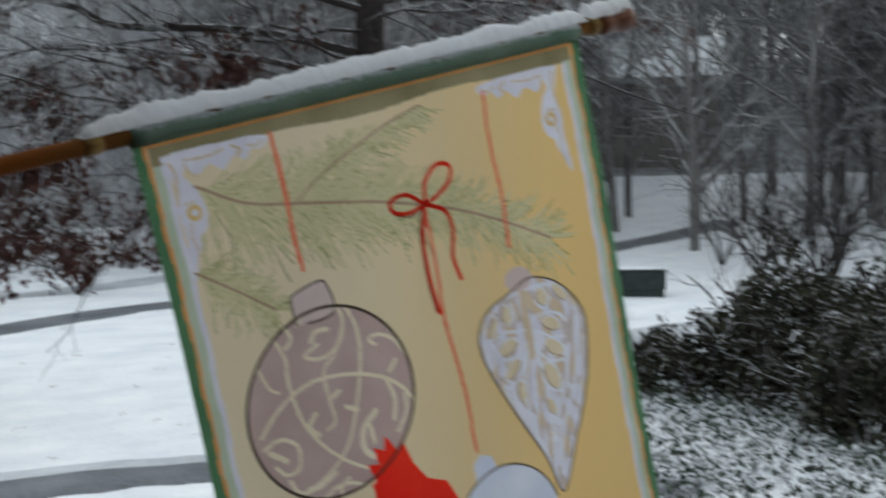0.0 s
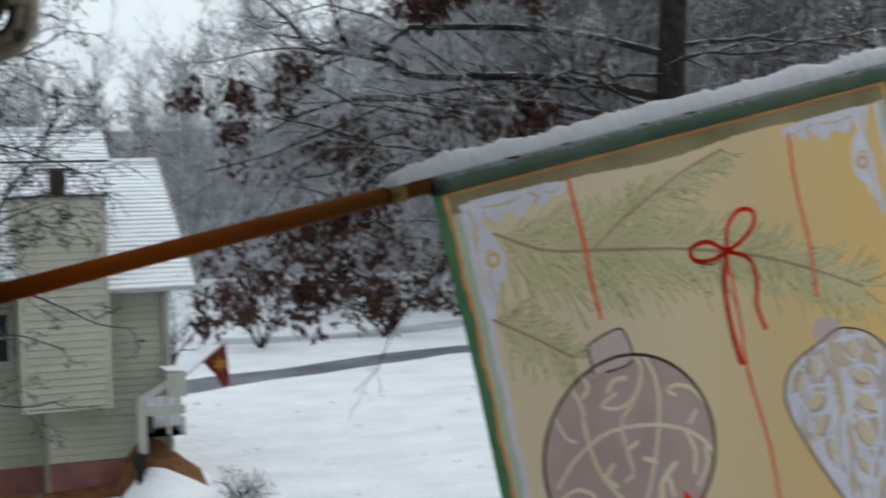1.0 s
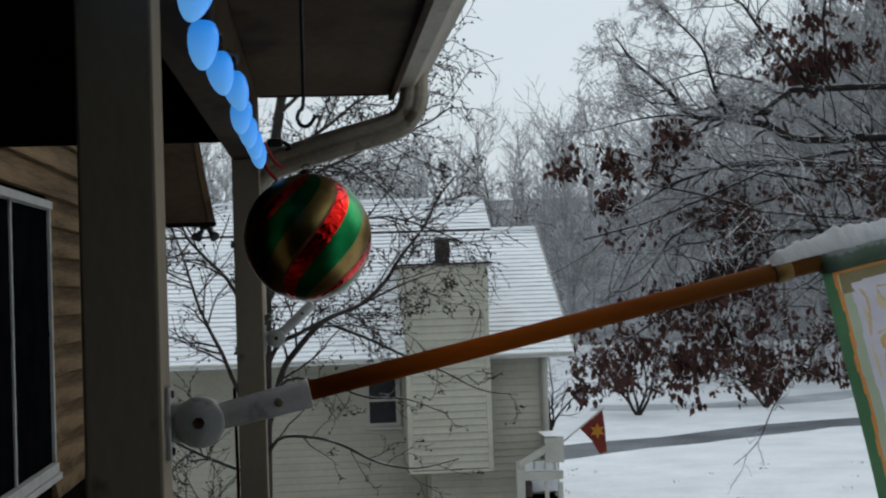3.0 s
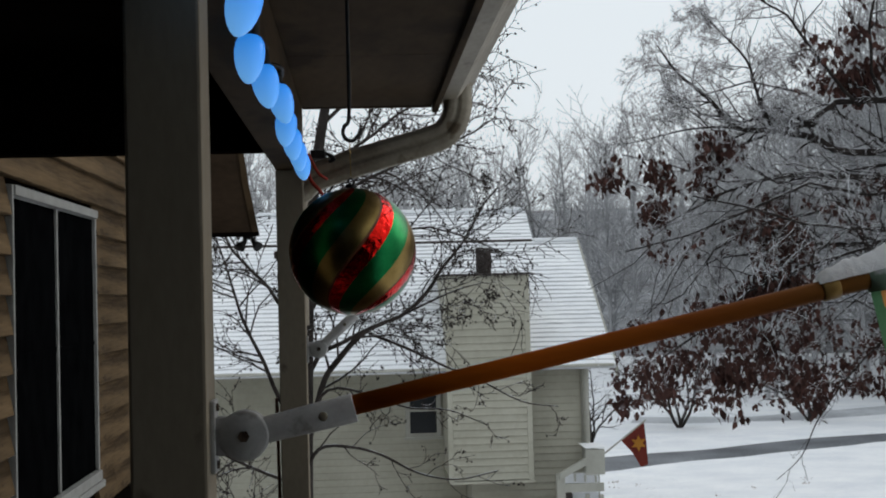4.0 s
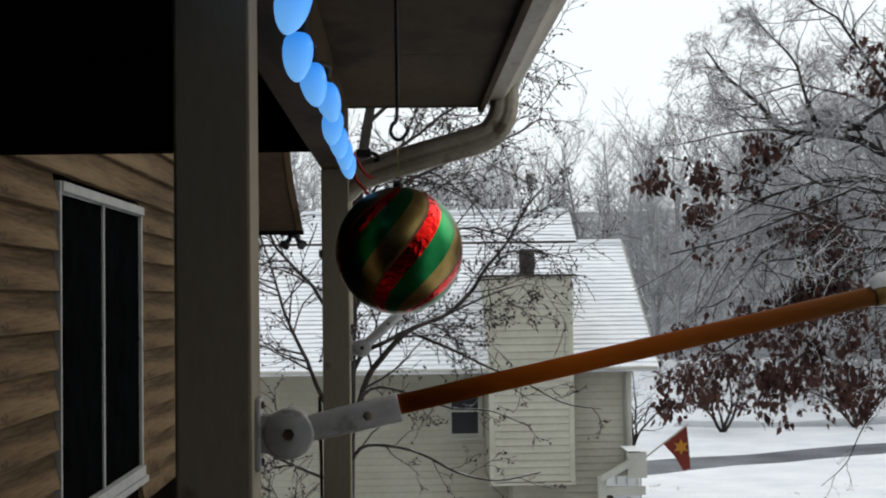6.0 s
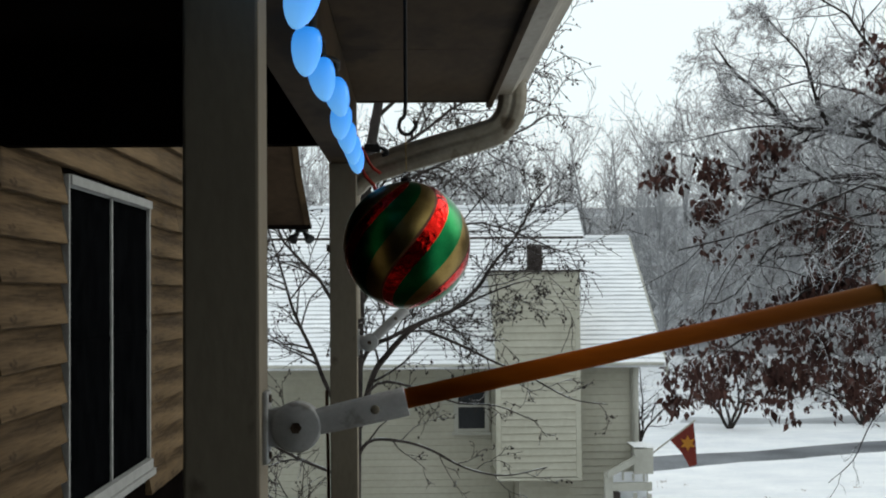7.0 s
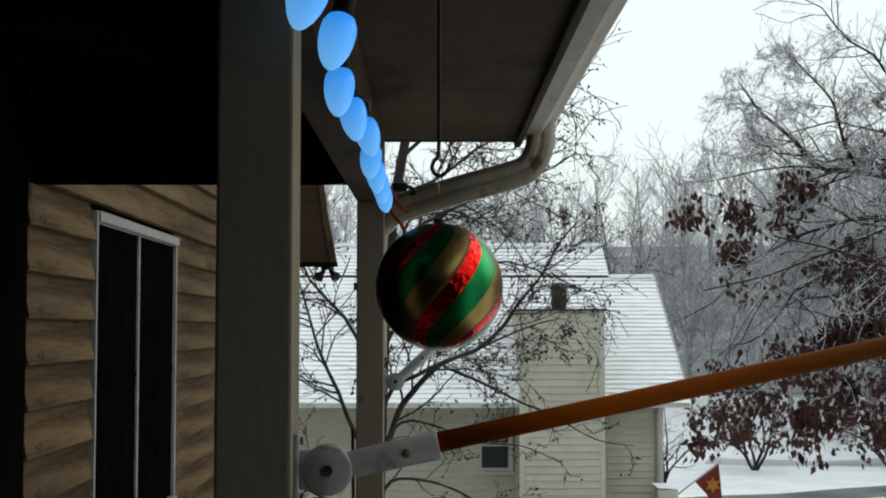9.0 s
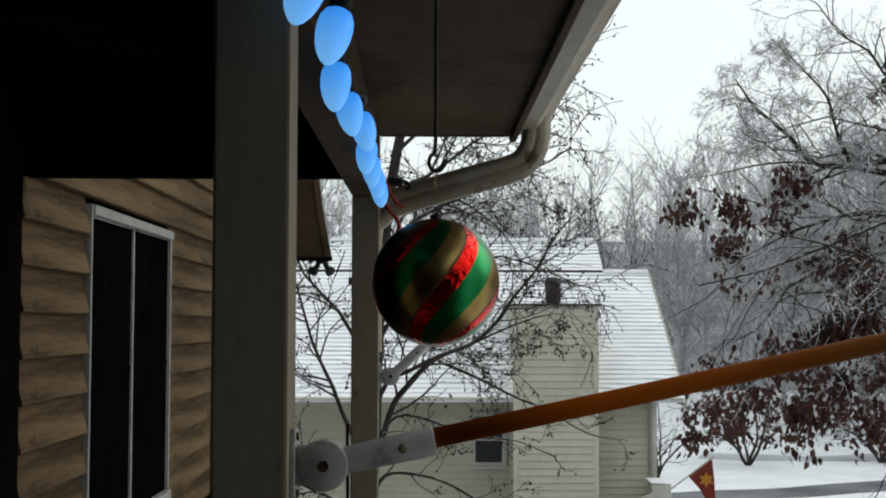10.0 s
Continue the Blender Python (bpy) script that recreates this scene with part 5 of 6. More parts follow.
# height on the trunk, the limb's end, thickness, sag
for z, end, rad, sag in ((2.7, (2.3, 12.2, 2.3), 0.04, 0.1),
                         (2.0, (2.1, 11.8, 1.95), 0.05, 0.15), (1.7, (2.5, 12.3, 1.35), 0.05, 0.15), (1.5, (2.9, 11.6, 1.0), 0.05, 0.15), (1.3, (3.7, 12.4, 0.75), 0.045, 0.12),
                         (1.4, (3.2, 12.2, 0.85), 0.04, 0.12), (2.4, (4.6, 11.0, 2.1), 0.04, 0.1), (2.2, (4.9, 12.8, 1.9), 0.04, 0.1),
                         (4.6, (5.8, 12.8, 6.6), 0.045, 0.0), (2.6, (5.4, 9.9, 2.3), 0.04, 0.1), (3.0, (10.6, 12.4, 3.2), 0.05, 0.1), (2.3, (10.2, 10.8, 2.4), 0.045, 0.1), (4.2, (9.6, 12.6, 5.4), 0.05, 0.0),
                         (3.6, (8.2, 9.0, 4.0), 0.045, 0.05), (5.2, (7.6, 13.4, 7.4), 0.045, 0.0)):
    tree_limb(rng, oak, (OAK.x, OAK.y, z), end, rad * 0.55, tips, twigs, BARK_LIMB, sag, (14, 8, 3), 0.27, low=0.5)
for z, end in ((1.5, (2.2, 12.1, 0.95)), (1.2, (2.6, 11.7, 0.7)), (1.7, (2.4, 12.3, 1.25))):
    tree_limb(rng, oak, (OAK.x, OAK.y, z), end, 0.026, tips, twigs, BARK_LIMB, 0.12, (17, 9, 4), 0.16, 0.26, 3, 0.5)
# the crown's long bent boughs, as they stand against the sky: way, thickness at both ends, side branches, their length
for way, r0, r1, n, ln in ((((7.25, 12.0, 2.45), (5.9, 12.12, 2.69), (4.49, 11.97, 2.68), (4.12, 11.89, 2.81), (3.79, 12.06, 2.9), (3.47, 12.1, 2.94), (3.21, 11.92, 3.15), (3.04, 11.93, 3.3), (2.92, 12.1, 3.48), (2.76, 12.05, 3.69)), 0.055, 0.009, 14, 0.95),
                           (((3.77, 12.0, 2.94), (3.67, 12.05, 3.23), (3.53, 11.89, 3.52), (3.3, 11.98, 3.82), (3.18, 12.12, 4.03)), 0.02, 0.006, 11, 0.8),
                           (((7.25, 12.0, 2.1), (5.9, 11.94, 2.4), (4.49, 11.91, 2.45), (4.11, 12.09, 2.5), (3.82, 12.07, 2.48), (3.52, 11.89, 2.4), (3.27, 11.96, 2.32), (2.98, 12.12, 2.16), (2.64, 12.01, 2.0)), 0.045, 0.007, 15, 0.9),
                           (((3.47, 12.0, 2.92), (3.2, 11.88, 2.92), (2.91, 12.01, 2.9), (2.53, 12.12, 2.82), (2.24, 11.96, 2.79)), 0.014, 0.004, 9, 0.7),
                           (((7.25, 12.0, 1.6), (5.9, 11.93, 1.85), (4.47, 12.11, 1.85), (4.1, 12.04, 1.88), (3.84, 11.88, 1.86), (3.55, 11.99, 1.78), (3.26, 12.12, 1.74), (2.96, 11.98, 1.58)), 0.035, 0.006, 13, 0.8),
                           (((7.25, 12.0, 2.9), (5.9, 12.05, 3.15), (4.51, 12.1, 3.16), (4.3, 11.92, 3.1), (4.04, 11.92, 2.93), (3.79, 12.1, 2.9)), 0.045, 0.03, 8, 0.8)):
    bough(rng, oak, way, r0 * 0.85, r1 * 0.7, tips, twigs, BARK_LIMB, int(n * 1.6), ln * 0.85, (9, 6, 3), 3, 0.27)
bough(rng, oak, ((7.25, 11.95, 2.3), (8.2, 11.3, 2.5), (8.9, 10.8, 2.24), (9.35, 10.35, 1.97), (9.85, 9.9, 1.74)), 0.022, 0.004, [], twigs, BARK_LIMB, 4, 0.5, (2, 2), 1, 0.15)
bough(rng, oak, ((4.9, 12.0, 1.1), (4.5, 12.0, 0.75), (4.15, 12.05, 0.3), (3.95, 12.0, -0.05), (3.7, 11.95, -0.25)), 0.009, 0.003, [], twigs, BARK_LIMB, 6, 0.55, (3, 2), 1, 0.16)
for start, end, rad in (((4.4, 12, 2.85), (2.4, 12.2, 3.5), 0.02), ((4.6, 12, 3.1), (3.3, 12.3, 4.5), 0.018), ((4.8, 12, 3.2), (3.9, 11.7, 5.0), 0.018), ((4.4, 12, 2.2), (2.2, 11.8, 1.6), 0.018)):
    tree_limb(rng, oak, start, end, rad, tips, twigs, BARK_LIMB, 0.04, (13, 8, 3), 0.27, 0.36, 3, 0.3)
twigs = [(pts, [r * 0.75 for r in rad], lv) for pts, rad, lv in twigs]
tagged(part_mesh("twig_spray", limbs_mesh("twig_spray", twigs, BARK_TWIG), oak), kind="stuff")
# where the brown leaves hang: middle, half sizes, share of the twigs that bear them
clumps = (((3.45, 12, 0.78), (1.5, 1.6, 0.62), 0.85), ((3.62, 12, 1.47), (0.29, 1.5, 0.19), 0.6), ((2.5, 12, 2.37), (0.45, 1.5, 0.36), 0.38), ((3.93, 12, 2.0), (0.58, 1.5, 0.36), 0.4), ((4.41, 12, 3.56), (0.39, 1.5, 0.38), 0.6), ((2.74, 12, 1.87), (0.22, 1.5, 0.21), 0.25), ((3.17, 12, 2.65), (0.35, 1.5, 0.25), 0.2),
          ((5.4, 12, 0.9), (0.9, 1.6, 0.6), 0.7), ((5.8, 11.6, 2.2), (1.3, 2.0, 0.6), 0.5), ((5.3, 12, 3.8), (0.8, 1.6, 0.6), 0.4), ((4.2, 12, 5.2), (1.0, 1.5, 0.6), 0.3), ((9.0, 11.5, 2.6), (1.5, 1.8, 0.7), 0.4))
spots = []
for pts, d in tips:
    e = pts[-1]
    for c, h, share in clumps:
        if e.z > 0.5 and e.x > 2.05 and rng.random() < (share * 1.0 if share > 0.8 else share * (0.75 if share == 0.6 else 0.4)) * (1.2 - sum(((e[i] - c[i]) / h[i]) ** 2 for i in range(3))) and noise.noise(e * 2.6) > (-0.04 if share > 0.8 else -0.16):
            for _ in range(rng.randint(9, 13) if share > 0.8 else rng.randint(6, 10)):
                spots.append(pts[rng.randrange(1, len(pts))] + Vector((rng.gauss(0, 0.05), rng.gauss(0, 0.05), rng.gauss(0, 0.05) - 0.03)))
            break
part_mesh("crown", leaf_cloud("crown", spots, rng, 0.057, LEAF, 1.5, 1.5, 0.95), oak, "clusters of withered brown leaves")

# bare budding tree in front of the neighbouring house
rng = random.Random(8)
bud_tree = thing("budding_tree", "bare ornamental tree with fine twigs and dark buds", "tree")
BT = Vector((-0.42, 9.0, GROUND))
twigs, tips = [], []
tube_part("trunk", smooth_path([BT, BT + Vector((0.02, 0, 1.8)), BT + Vector((0.06, 0, 3.6)), BT + Vector((0.12, 0, 4.7)), BT + Vector((0.24, 0, 5.5)), BT + Vector((0.42, 0, 6.3))], 4),
          [0.075 - 0.0027 * i for i in range(21)], BARK, bud_tree, "", 10)
# bent boughs over the neighbour's roof: way, thickness at both ends, side branches, their length
for way, r0, r1, n, ln in ((((-0.4, 9.0, 0.3), (-0.26, 9.12, 0.87), (-0.14, 8.97, 1.07), (0.05, 8.89, 1.26), (0.3, 9.06, 1.36), (0.47, 9.1, 1.51), (0.56, 8.92, 1.66), (0.71, 8.93, 1.84), (0.85, 9.1, 2.07), (0.96, 9.05, 2.2)), 0.024, 0.005, 16, 0.62),
                           (((-0.4, 9.0, 0.75), (-0.28, 9.05, 1.08), (-0.1, 8.89, 1.19), (0.08, 8.98, 1.28), (0.2, 9.12, 1.31), (0.41, 8.99, 1.41), (0.64, 8.88, 1.51), (0.84, 9.04, 1.56)), 0.018, 0.004, 11, 0.5),
                           (((-0.4, 9.0, 0.25), (-0.28, 8.94, 0.49), (-0.06, 8.91, 0.5), (0.14, 9.09, 0.42), (0.37, 9.07, 0.3), (0.62, 8.89, 0.27), (0.9, 8.96, 0.31)), 0.014, 0.004, 11, 0.5),
                           (((-0.4, 9.0, 0.6), (-0.21, 8.88, 0.88), (0.07, 9.01, 0.83), (0.32, 9.12, 0.73), (0.58, 8.96, 0.72), (0.83, 8.89, 0.62)), 0.012, 0.003, 9, 0.45),
                           (((0.07, 9.0, 1.24), (0.33, 8.93, 1.13), (0.58, 9.11, 1.0), (0.78, 9.04, 0.92), (1.06, 8.88, 0.77), (1.32, 8.99, 0.72)), 0.012, 0.003, 11, 0.42)):
    sparse = way[-1][2] < 1.0
    bough(rng, bud_tree, way, r0, r1, tips, twigs, BARK_BUD, n // 2 + 3 if sparse else n + 2, ln * 1.1, (3, 2) if sparse else (6, 4), 2, 0.17)
for z, x, end, rad in ((1.3, -0.37, (0.6, 9.2, 2.9), 0.0176), (2.0, -0.32, (0.9, 8.9, 2.75), 0.0160), (-0.1, -0.4, (0.95, 8.9, -0.35), 0.0096), (0.6, -0.4, (-1.3, 9.0, 1.9), 0.0176), (0.2, -0.4, (-1.35, 9.1, 0.9), 0.0144),
                       (-0.3, -0.41, (-1.2, 9.0, 0.5), 0.0128), (1.1, -0.38, (-0.9, 9.1, 2.6), 0.0160), (1.5, -0.36, (0.1, 9.0, 3.1), 0.0160), (2.6, -0.25, (0.55, 9.1, 3.3), 0.0160), (-0.6, -0.41, (-1.1, 9.0, -0.3), 0.0096), (2.3, -0.3, (1.0, 9.0, 3.2), 0.0144),
                       (-0.5, -0.41, (0.7, 9.1, -0.75), 0.0088), (1.7, -0.34, (1.1, 8.8, 2.3), 0.0128)):
    tree_limb(rng, bud_tree, (x, 9.0, z), end, rad, tips, twigs, BARK_BUD, 0.06, (15, 10) if x + end[0] < 0 or end[2] > 2 else (5, 2), 0.15, 0.36, 2)
tagged(part_mesh("twig_spray", limbs_mesh("twig_spray", twigs, BARK_BUD), bud_tree), kind="stuff")
bv, bf = [], []
for pts, d in tips:
    for p in pts[1:]:
        if rng.random() < 0.3:
            s, o = rng.uniform(0.005, 0.0095), len(bv)
            c = p + Vector((rng.gauss(0, 0.01), rng.gauss(0, 0.01), rng.gauss(0, 0.01)))
            bv += [c + Vector(v) * s for v in ((1, 0, 0), (-1, 0, 0), (0, 1, 0), (0, -1, 0), (0, 0, 1.4), (0, 0, -1.2))]
            bf += [tuple(o + i for i in t) for t in ((0, 2, 4), (2, 1, 4), (1, 3, 4), (3, 0, 4), (2, 0, 5), (1, 2, 5), (3, 1, 5), (0, 3, 5))]
part_mesh("crown", mesh_of("crown", bv, bf, BARK_BUD), bud_tree, "small dark buds on the twigs")


def small_tree(name, label, at, h, seed, leaves, mat, spread=0.7, stems=5, leaf_mat=LEAF):
    rng = random.Random(seed)
    t = thing(name, label, "tree" if h > 2 else "shrub")
    br, tips = [], []
    base = Vector((at[0], at[1], height(*at) - 0.05))
    for k in range(stems):
        a = 2 * math.pi * k / stems + rng.random()
        grow(rng, base, (spread * math.sin(a), spread * math.cos(a), 1.0), h * rng.uniform(0.75, 1.1), 0.03 * h / 2, 0, br, tips, wander=0.16, split=(7, 4), maxlevel=2, shrink=0.42, up=0.02)
    tagged(part_mesh("stem", limbs_mesh("stem", br, mat), t), kind="stuff")
    if leaves:
        sp = []
        for pts, d in tips:
            for _ in range(leaves):
                sp.append(pts[rng.randrange(len(pts))] + Vector((rng.gauss(0, 0.1), rng.gauss(0, 0.1), rng.gauss(0, 0.1))))
        part_mesh("crown", leaf_cloud("crown", sp, rng, 0.13, leaf_mat), t, "withered brown leaves")


small_tree("young_oak", "young oak with brown leaves standing in snow", (9.4, 39.8), 3.2, 3, 4, BARK)
small_tree("young_oak", "young oak with brown leaves standing in snow", (13.6, 40.6), 3.0, 4, 3, BARK)
small_tree("bare_shrub", "bare dark-stemmed shrub beside the house", (6.1, 36.0), 2.3, 5, 0, BARK, 0.2, 6)

small_tree("bare_shrub", "small bare shrub poking out of the snow", (4.15, 18.9), 0.5, 9, 0, BARK, 1.1, 16)

# grass tips that poke through the snow of the lawn
rng = random.Random(77)
gv, gf = [], []
for _ in range(38):
    cx, cy = rng.uniform(3.8, 12), rng.uniform(18.5, 30)
    for _ in range(rng.randint(3, 9)):
        x, y = cx + rng.gauss(0, 0.07), cy + rng.gauss(0, 0.07)
        z, o, hh = height(x, y), len(gv), rng.uniform(0.02, 0.06)
        dx, dy = rng.gauss(0, 0.03), rng.gauss(0, 0.03)
        gv += [(x - 0.008, y, z - 0.01), (x + 0.008, y, z - 0.01), (x + dx, y + dy, z + hh), (x, y + 0.012, z - 0.01)]
        gf += [(o, o + 1, o + 2), (o + 1, o + 3, o + 2), (o + 3, o, o + 2)]
tagged(new("grass_tips", mesh_of("grass_tips", gv, gf, MULCH)), "withered grass tips poking through lawn snow", "grass", kind="stuff")

# brushy thicket beyond the drive
br, tips = [], []
rng = random.Random(14)
for k in range(15):
    th, r = radians(rng.uniform(44, 57)), rng.uniform(40, 52)
    for st in range(4):
        a = rng.uniform(0, 6.28)
        x, y = r * math.sin(th), r * math.cos(th)
        grow(rng, (x, y, height(x, y) - 0.1), (0.45 * math.sin(a), 0.45 * math.cos(a), 1.0), rng.uniform(2.2, 5.0), 0.05, 0, br, tips, wander=0.13, split=(9, 4), maxlevel=2, shrink=0.42)
tagged(new("thicket", limbs_mesh("thicket", br, BARK)), "bare brown thicket at the wood's edge", "thicket", kind="stuff")

# evergreen shrub and snow-dusted ground cover
rng = random.Random(31)


def evergreen(name, label, at, rx, ry, h, count, size):
    t = thing(name, label, "shrub")
    br, tips = [], []
    base = Vector((at[0], at[1], GROUND - 0.05))
    for k in range(9):
        a = 2 * math.pi * k / 9
        grow(rng, base + Vector((0.3 * math.sin(a), 0.3 * math.cos(a), 0)), (rx * 0.8 * math.sin(a), ry * 0.8 * math.cos(a), h * 0.8), math.hypot(rx, h) * 0.8, 0.04, 0, br, tips, wander=0.15, split=(5, 3), maxlevel=2, shrink=0.45)
    tagged(part_mesh("stem", limbs_mesh("stem", br, BARK), t), kind="stuff")
    sp = []
    while len(sp) < count:
        u = Vector((rng.uniform(-1, 1), rng.uniform(-1, 1), rng.uniform(0, 1)))
        l = u.length
        lim = 0.85 + 0.32 * noise.noise(Vector((u.x * 2.2 + at[0], u.y * 2.2, u.z * 2.2)))
        if 0.5 * lim < l < lim and noise.noise(Vector((u.x * 5, u.y * 5 + at[1], u.z * 5))) > -0.28:
            sp.append(base + Vector((u.x * rx, u.y * ry, u.z * h + 0.1)))
    part_mesh("crown", leaf_cloud("crown", sp, rng, size, GREENLEAF, 0.1, 1.6), t, "dark evergreen leaves dusted with snow")


evergreen("evergreen_shrub", "large dark evergreen shrub dusted with snow", (16.9, 14.8), 1.9, 2.1, 2.75, 9000, 0.085)
evergreen("evergreen_shrub", "rounded dark evergreen shrub dusted with snow", (15.2, 12.2), 1.2, 1.2, 1.9, 4000, 0.08)
evergreen("evergreen_shrub", "low dark evergreen shrub dusted with snow", (15.6, 16.4), 1.0, 1.0, 1.3, 2600, 0.08)
sp = []
for _ in range(15000):
    x, y = rng.uniform(9.3, 18), rng.uniform(6, 16.5)
    edge = (x - 9.6) / 1.2 + 0.8 * noise.noise(Vector((x * 0.6, y * 0.6, 2)))
    if edge > 0.3 and y < 6 + x * 0.68 + 0.6 * noise.noise(Vector((x, y, 4))):
        sp.append(Vector((x, y, GROUND + 0.02 + max(0, 0.16 + 0.2 * noise.noise(Vector((x * 1.4, y * 1.4, 0)))) * rng.random() * 2)))
ivy = new("ground_cover", leaf_cloud("ground_cover", sp, rng, 0.075, IVY, 0.0, 1.3))
tagged(ivy, "low leafy ground cover half buried in snow", "ground cover", kind="stuff")

# woods on the hill
rng = random.Random(77)
kinds = []
for k in range(7):
    br, tips = [], []
    h = 1.0
    p0 = Vector((0, 0, 0))
    grow(rng, p0, (rng.gauss(0, 0.03), rng.gauss(0, 0.03), 1), 15.0, 0.19, 0, br, tips, wander=0.04, split=(24, 10), maxlevel=2, shrink=0.3, up=0.05, bare=0.12)
    vs, fs = [], []
    for pts, rad, lv in br:
        if lv:
            pts, rad = pts[::2], rad[::2]
        v, f = tube([p / 15 for p in pts], [max(r / 15, 0.00128) for r in rad], (5, 3, 3)[lv], caps=False)
        o = len(vs)
        vs += v
        fs += [tuple(i + o for i in q) for q in f]
    kinds.append((np.array([tuple(v) for v in vs]), np.array(fs)))
# two bark tones carry the haze: darker near trees, paler far ones
sets = {"wood_edge": ([], [], BARK_NEAR, "bare dark trees along the wood's edge"), "far_woods": ([], [], BARK_FAR, "bare snow-dusted winter woods, haze put into their grey")}
count = {"wood_edge": 0, "far_woods": 0}
for _ in range(520):
    th = radians(rng.uniform(-8, 64))
    r = rng.uniform(50, 112) if th > radians(13) else rng.uniform(62, 112)
    x, y = r * math.sin(th), r * math.cos(th)
    if 37 < math.degrees(th) < 49 and r < 80 and rng.random() < 0.68:
        continue
    top = radians(rng.uniform(3.2, 6.4) + 6.9 * smoothstep(16, 27, math.degrees(th)))
    hgt = 1.7 + r * math.tan(top) - height(x, y)
    if hgt < 5:
        continue
    v, f = kinds[rng.randrange(7)]
    a = rng.uniform(0, 6.28)
    c, s = math.cos(a), math.sin(a)
    w = np.stack([v[:, 0] * c - v[:, 1] * s, v[:, 0] * s + v[:, 1] * c, v[:, 2]], 1) * hgt + np.array([x, y, height(x, y) - 0.2])
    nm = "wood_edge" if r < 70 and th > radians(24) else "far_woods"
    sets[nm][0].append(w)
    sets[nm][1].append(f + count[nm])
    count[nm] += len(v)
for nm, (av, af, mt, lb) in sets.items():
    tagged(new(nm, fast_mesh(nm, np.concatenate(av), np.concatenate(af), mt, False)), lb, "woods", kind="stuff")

# ---- boards and shingle courses ----
rng = random.Random(12)


def lap_board(length, exposure, thick):
    """One lap board along y: thin at its top, thick and rounded at its lower edge."""
    n = max(3, int(length / 0.07))
    off = rng.uniform(0, 50)
    bm = bmesh.new()
    rows = []
    for i in range(n + 1):
        y = length * i / n
        dip = 0.0025 * noise.noise(Vector((y * 4.5, off, 0))) + 0.0018 * noise.noise(Vector((y * 14, off, 3)))
        bow = 1 + 0.16 * noise.noise(Vector((y * 3, off, 7)))
        rows.append([bm.verts.new(v) for v in ((0, y, dip), (thick * 0.8 * bow, y, dip), (thick * bow, y, 0.004 + dip), (0.004, y, exposure + 0.012), (0, y, exposure + 0.012))])
    for p, q in zip(rows[:-1], rows[1:]):
        for i in range(5):
            bm.faces.new((p[i], p[(i + 1) % 5], q[(i + 1) % 5], q[i]))
    bm.faces.new(rows[0][::-1])
    bm.faces.new(rows[-1])
    bmesh.ops.recalc_face_normals(bm, faces=list(bm.faces))
    me = bpy.data.meshes.new("board")
    bm.to_mesh(me)
    bm.free()
    return me


def lay_boards(y0, y1, z, joint=None):
    for a, b in ([(y0, y1)] if joint is None else [(y0, joint - 0.002), (joint + 0.002, y1)]):
        me = lap_board(b - a, 0.153, 0.034)
        me.materials.append(SIDING)
        ob = part_mesh("board", me, wall)
        ob.matrix_basis = pose(WX - 0.026, a, z + rng.uniform(-0.002, 0.002), 0, rng.uniform(-0.3, 0.3), 0)


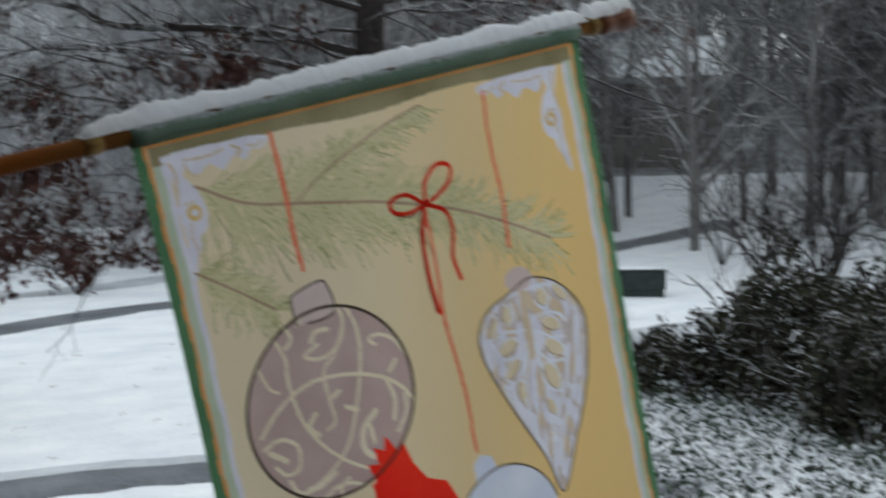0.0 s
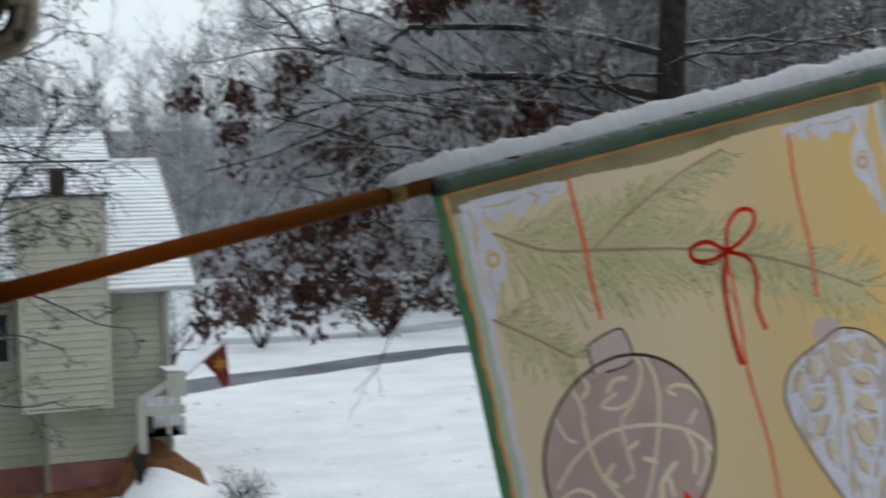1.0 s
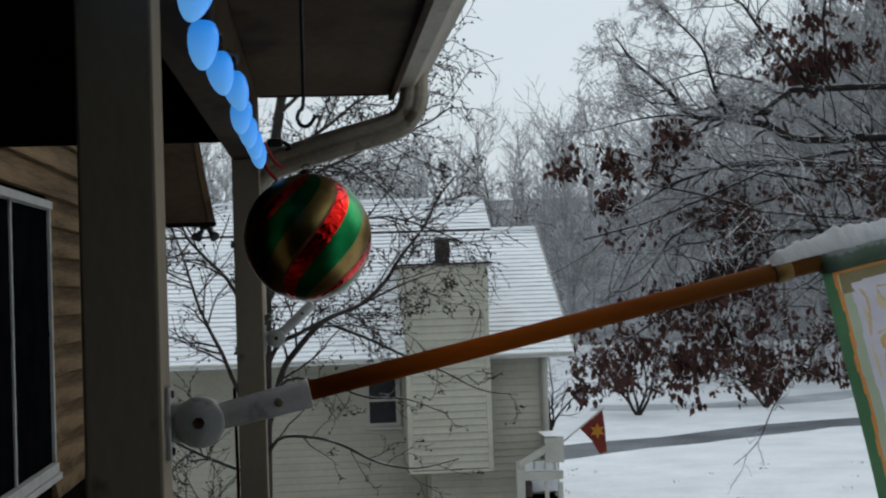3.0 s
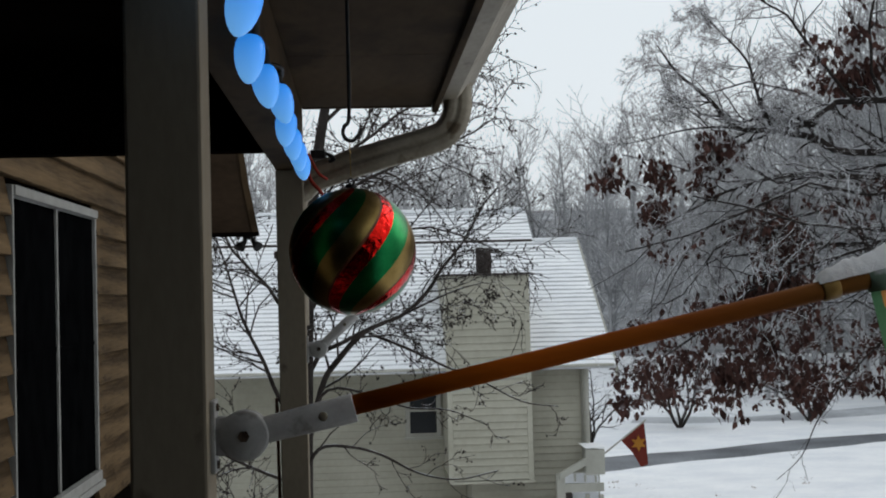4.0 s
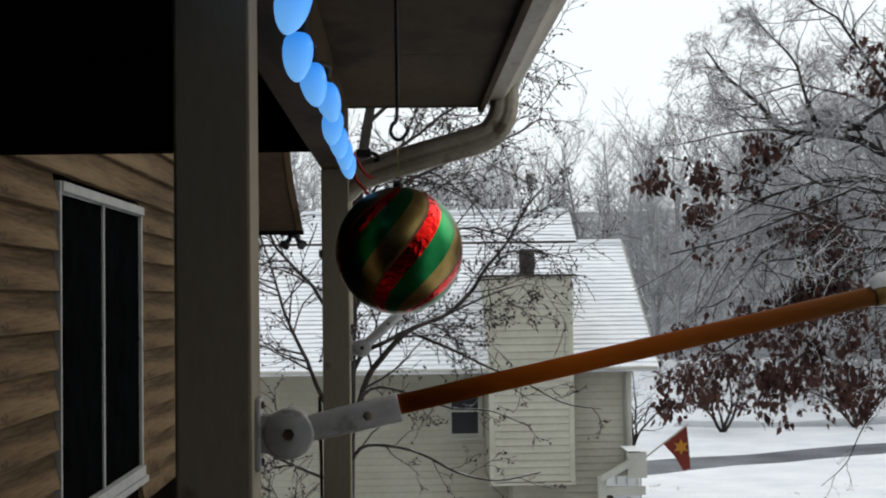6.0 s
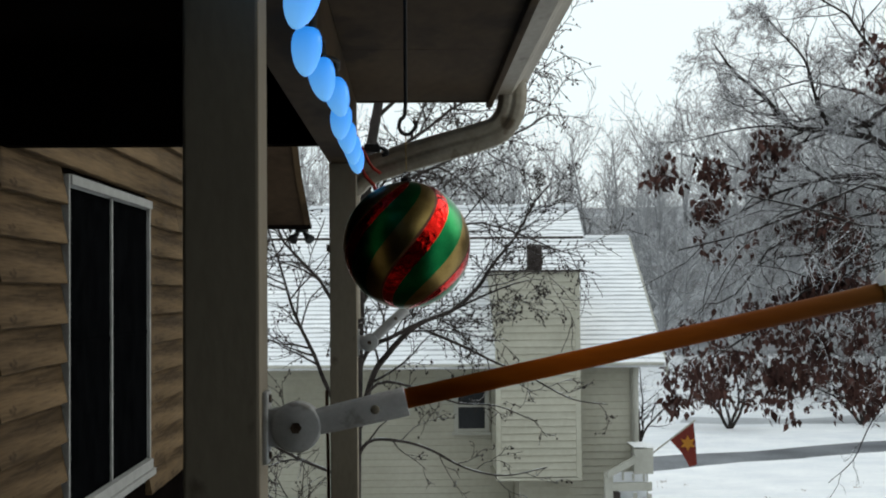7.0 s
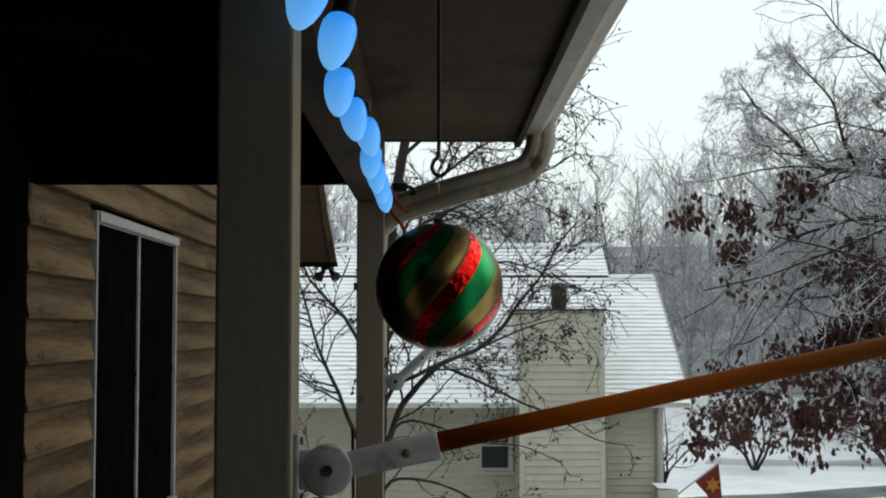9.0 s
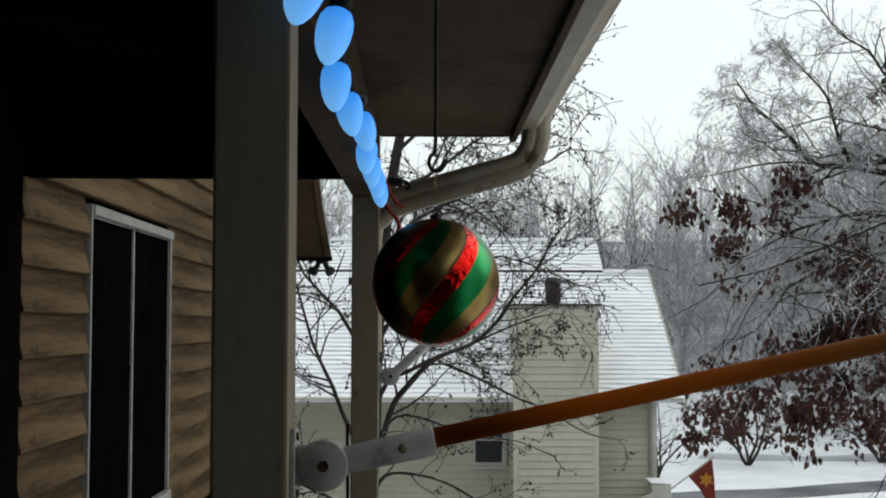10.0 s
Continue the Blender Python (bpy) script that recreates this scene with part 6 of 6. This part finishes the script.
for i in range(-6, 8):
    z = 1.376 + (i - 0) * 0.1527 - 0.001
    if z + 0.15 < WZ0 - 0.03 or z > WZ1 + 0.004:
        lay_boards(4.402, 8.55, z, rng.uniform(5.0, 6.8) if i % 2 else None)
    elif z < WZ1 - 0.08:
        lay_boards(4.402, W0 - 0.003, z)
        lay_boards(W1 + 0.004, 8.55, z, rng.uniform(7.3, 8.2) if i % 3 == 0 else None)
    else:
        lay_boards(4.402, W0 - 0.003, z)
        lay_boards(W1 + 0.004, 8.55, z)


def course(x0, x1, z, y, parent):
    bm = bmesh.new()
    prof = ((0.0, 0.0), (-0.026, 0.0), (-0.03, 0.006), (-0.004, 0.112), (0.0, 0.112))
    a = [bm.verts.new((x0, y + p, z + q)) for p, q in prof]
    b = [bm.verts.new((x1, y + p, z + q)) for p, q in prof]
    for i in range(5):
        bm.faces.new((a[i], b[i], b[(i + 1) % 5], a[(i + 1) % 5]))
    bm.faces.new(a[::-1])
    bm.faces.new(b)
    part("siding_board", bm, VINYL, parent)


for i in range(24):
    z = -2.08 + i * 0.105
    if z > 0.27:
        break
    course(RX, HX1 - 0.105, z, HY + 0.028, house)
    course(HX0, RX - 0.01, z, RY + 0.028, house)
for i in range(29):
    z = CZ0 + 0.01 + i * 0.1035
    if z + 0.11 < CZ1:
        course(CX0 + 0.068, CX1 - 0.068, z, CY + 0.018, chase)

# snow-laden shingle courses: each lies on the one below it
for x0, x1, y0, y1 in ((HX0 - 0.3, 3.72, E0, Y2), (HX0 - 0.3, X2, Y2, Y1)):
    y = y0
    while y < y1 - 0.05:
        d = 0.108
        n = max(2, int((x1 - x0) / 0.16))
        vs, fs = [], []
        for i in range(n + 1):
            x = x0 + (x1 - x0) * i / n
            lip = 0.014 + 0.01 * noise.noise(Vector((x * 2.1, y * 7, 0))) + 0.01 * noise.noise(Vector((x * 9, y * 5, 1)))
            back_y = y + 0.014 * noise.noise(Vector((x * 5, y * 9, 2)))
            vs += [(x, back_y, slope(back_y) - 0.028), (x, back_y + 0.008, slope(back_y) + lip), (x, y + d + 0.03, slope(y + d) + 0.004)]
        for i in range(n):
            o = i * 3
            fs += [(o, o + 3, o + 4, o + 1), (o + 1, o + 4, o + 5, o + 2)]
        me = mesh_of("shingle_course", vs, fs, ROOFSNOW)
        me.materials.append(SHINGLE)
        for j, poly in enumerate(me.polygons):
            if j % 2 == 0:
                poly.material_index = 1
        part_mesh("shingle_course", me, house)
        y += d
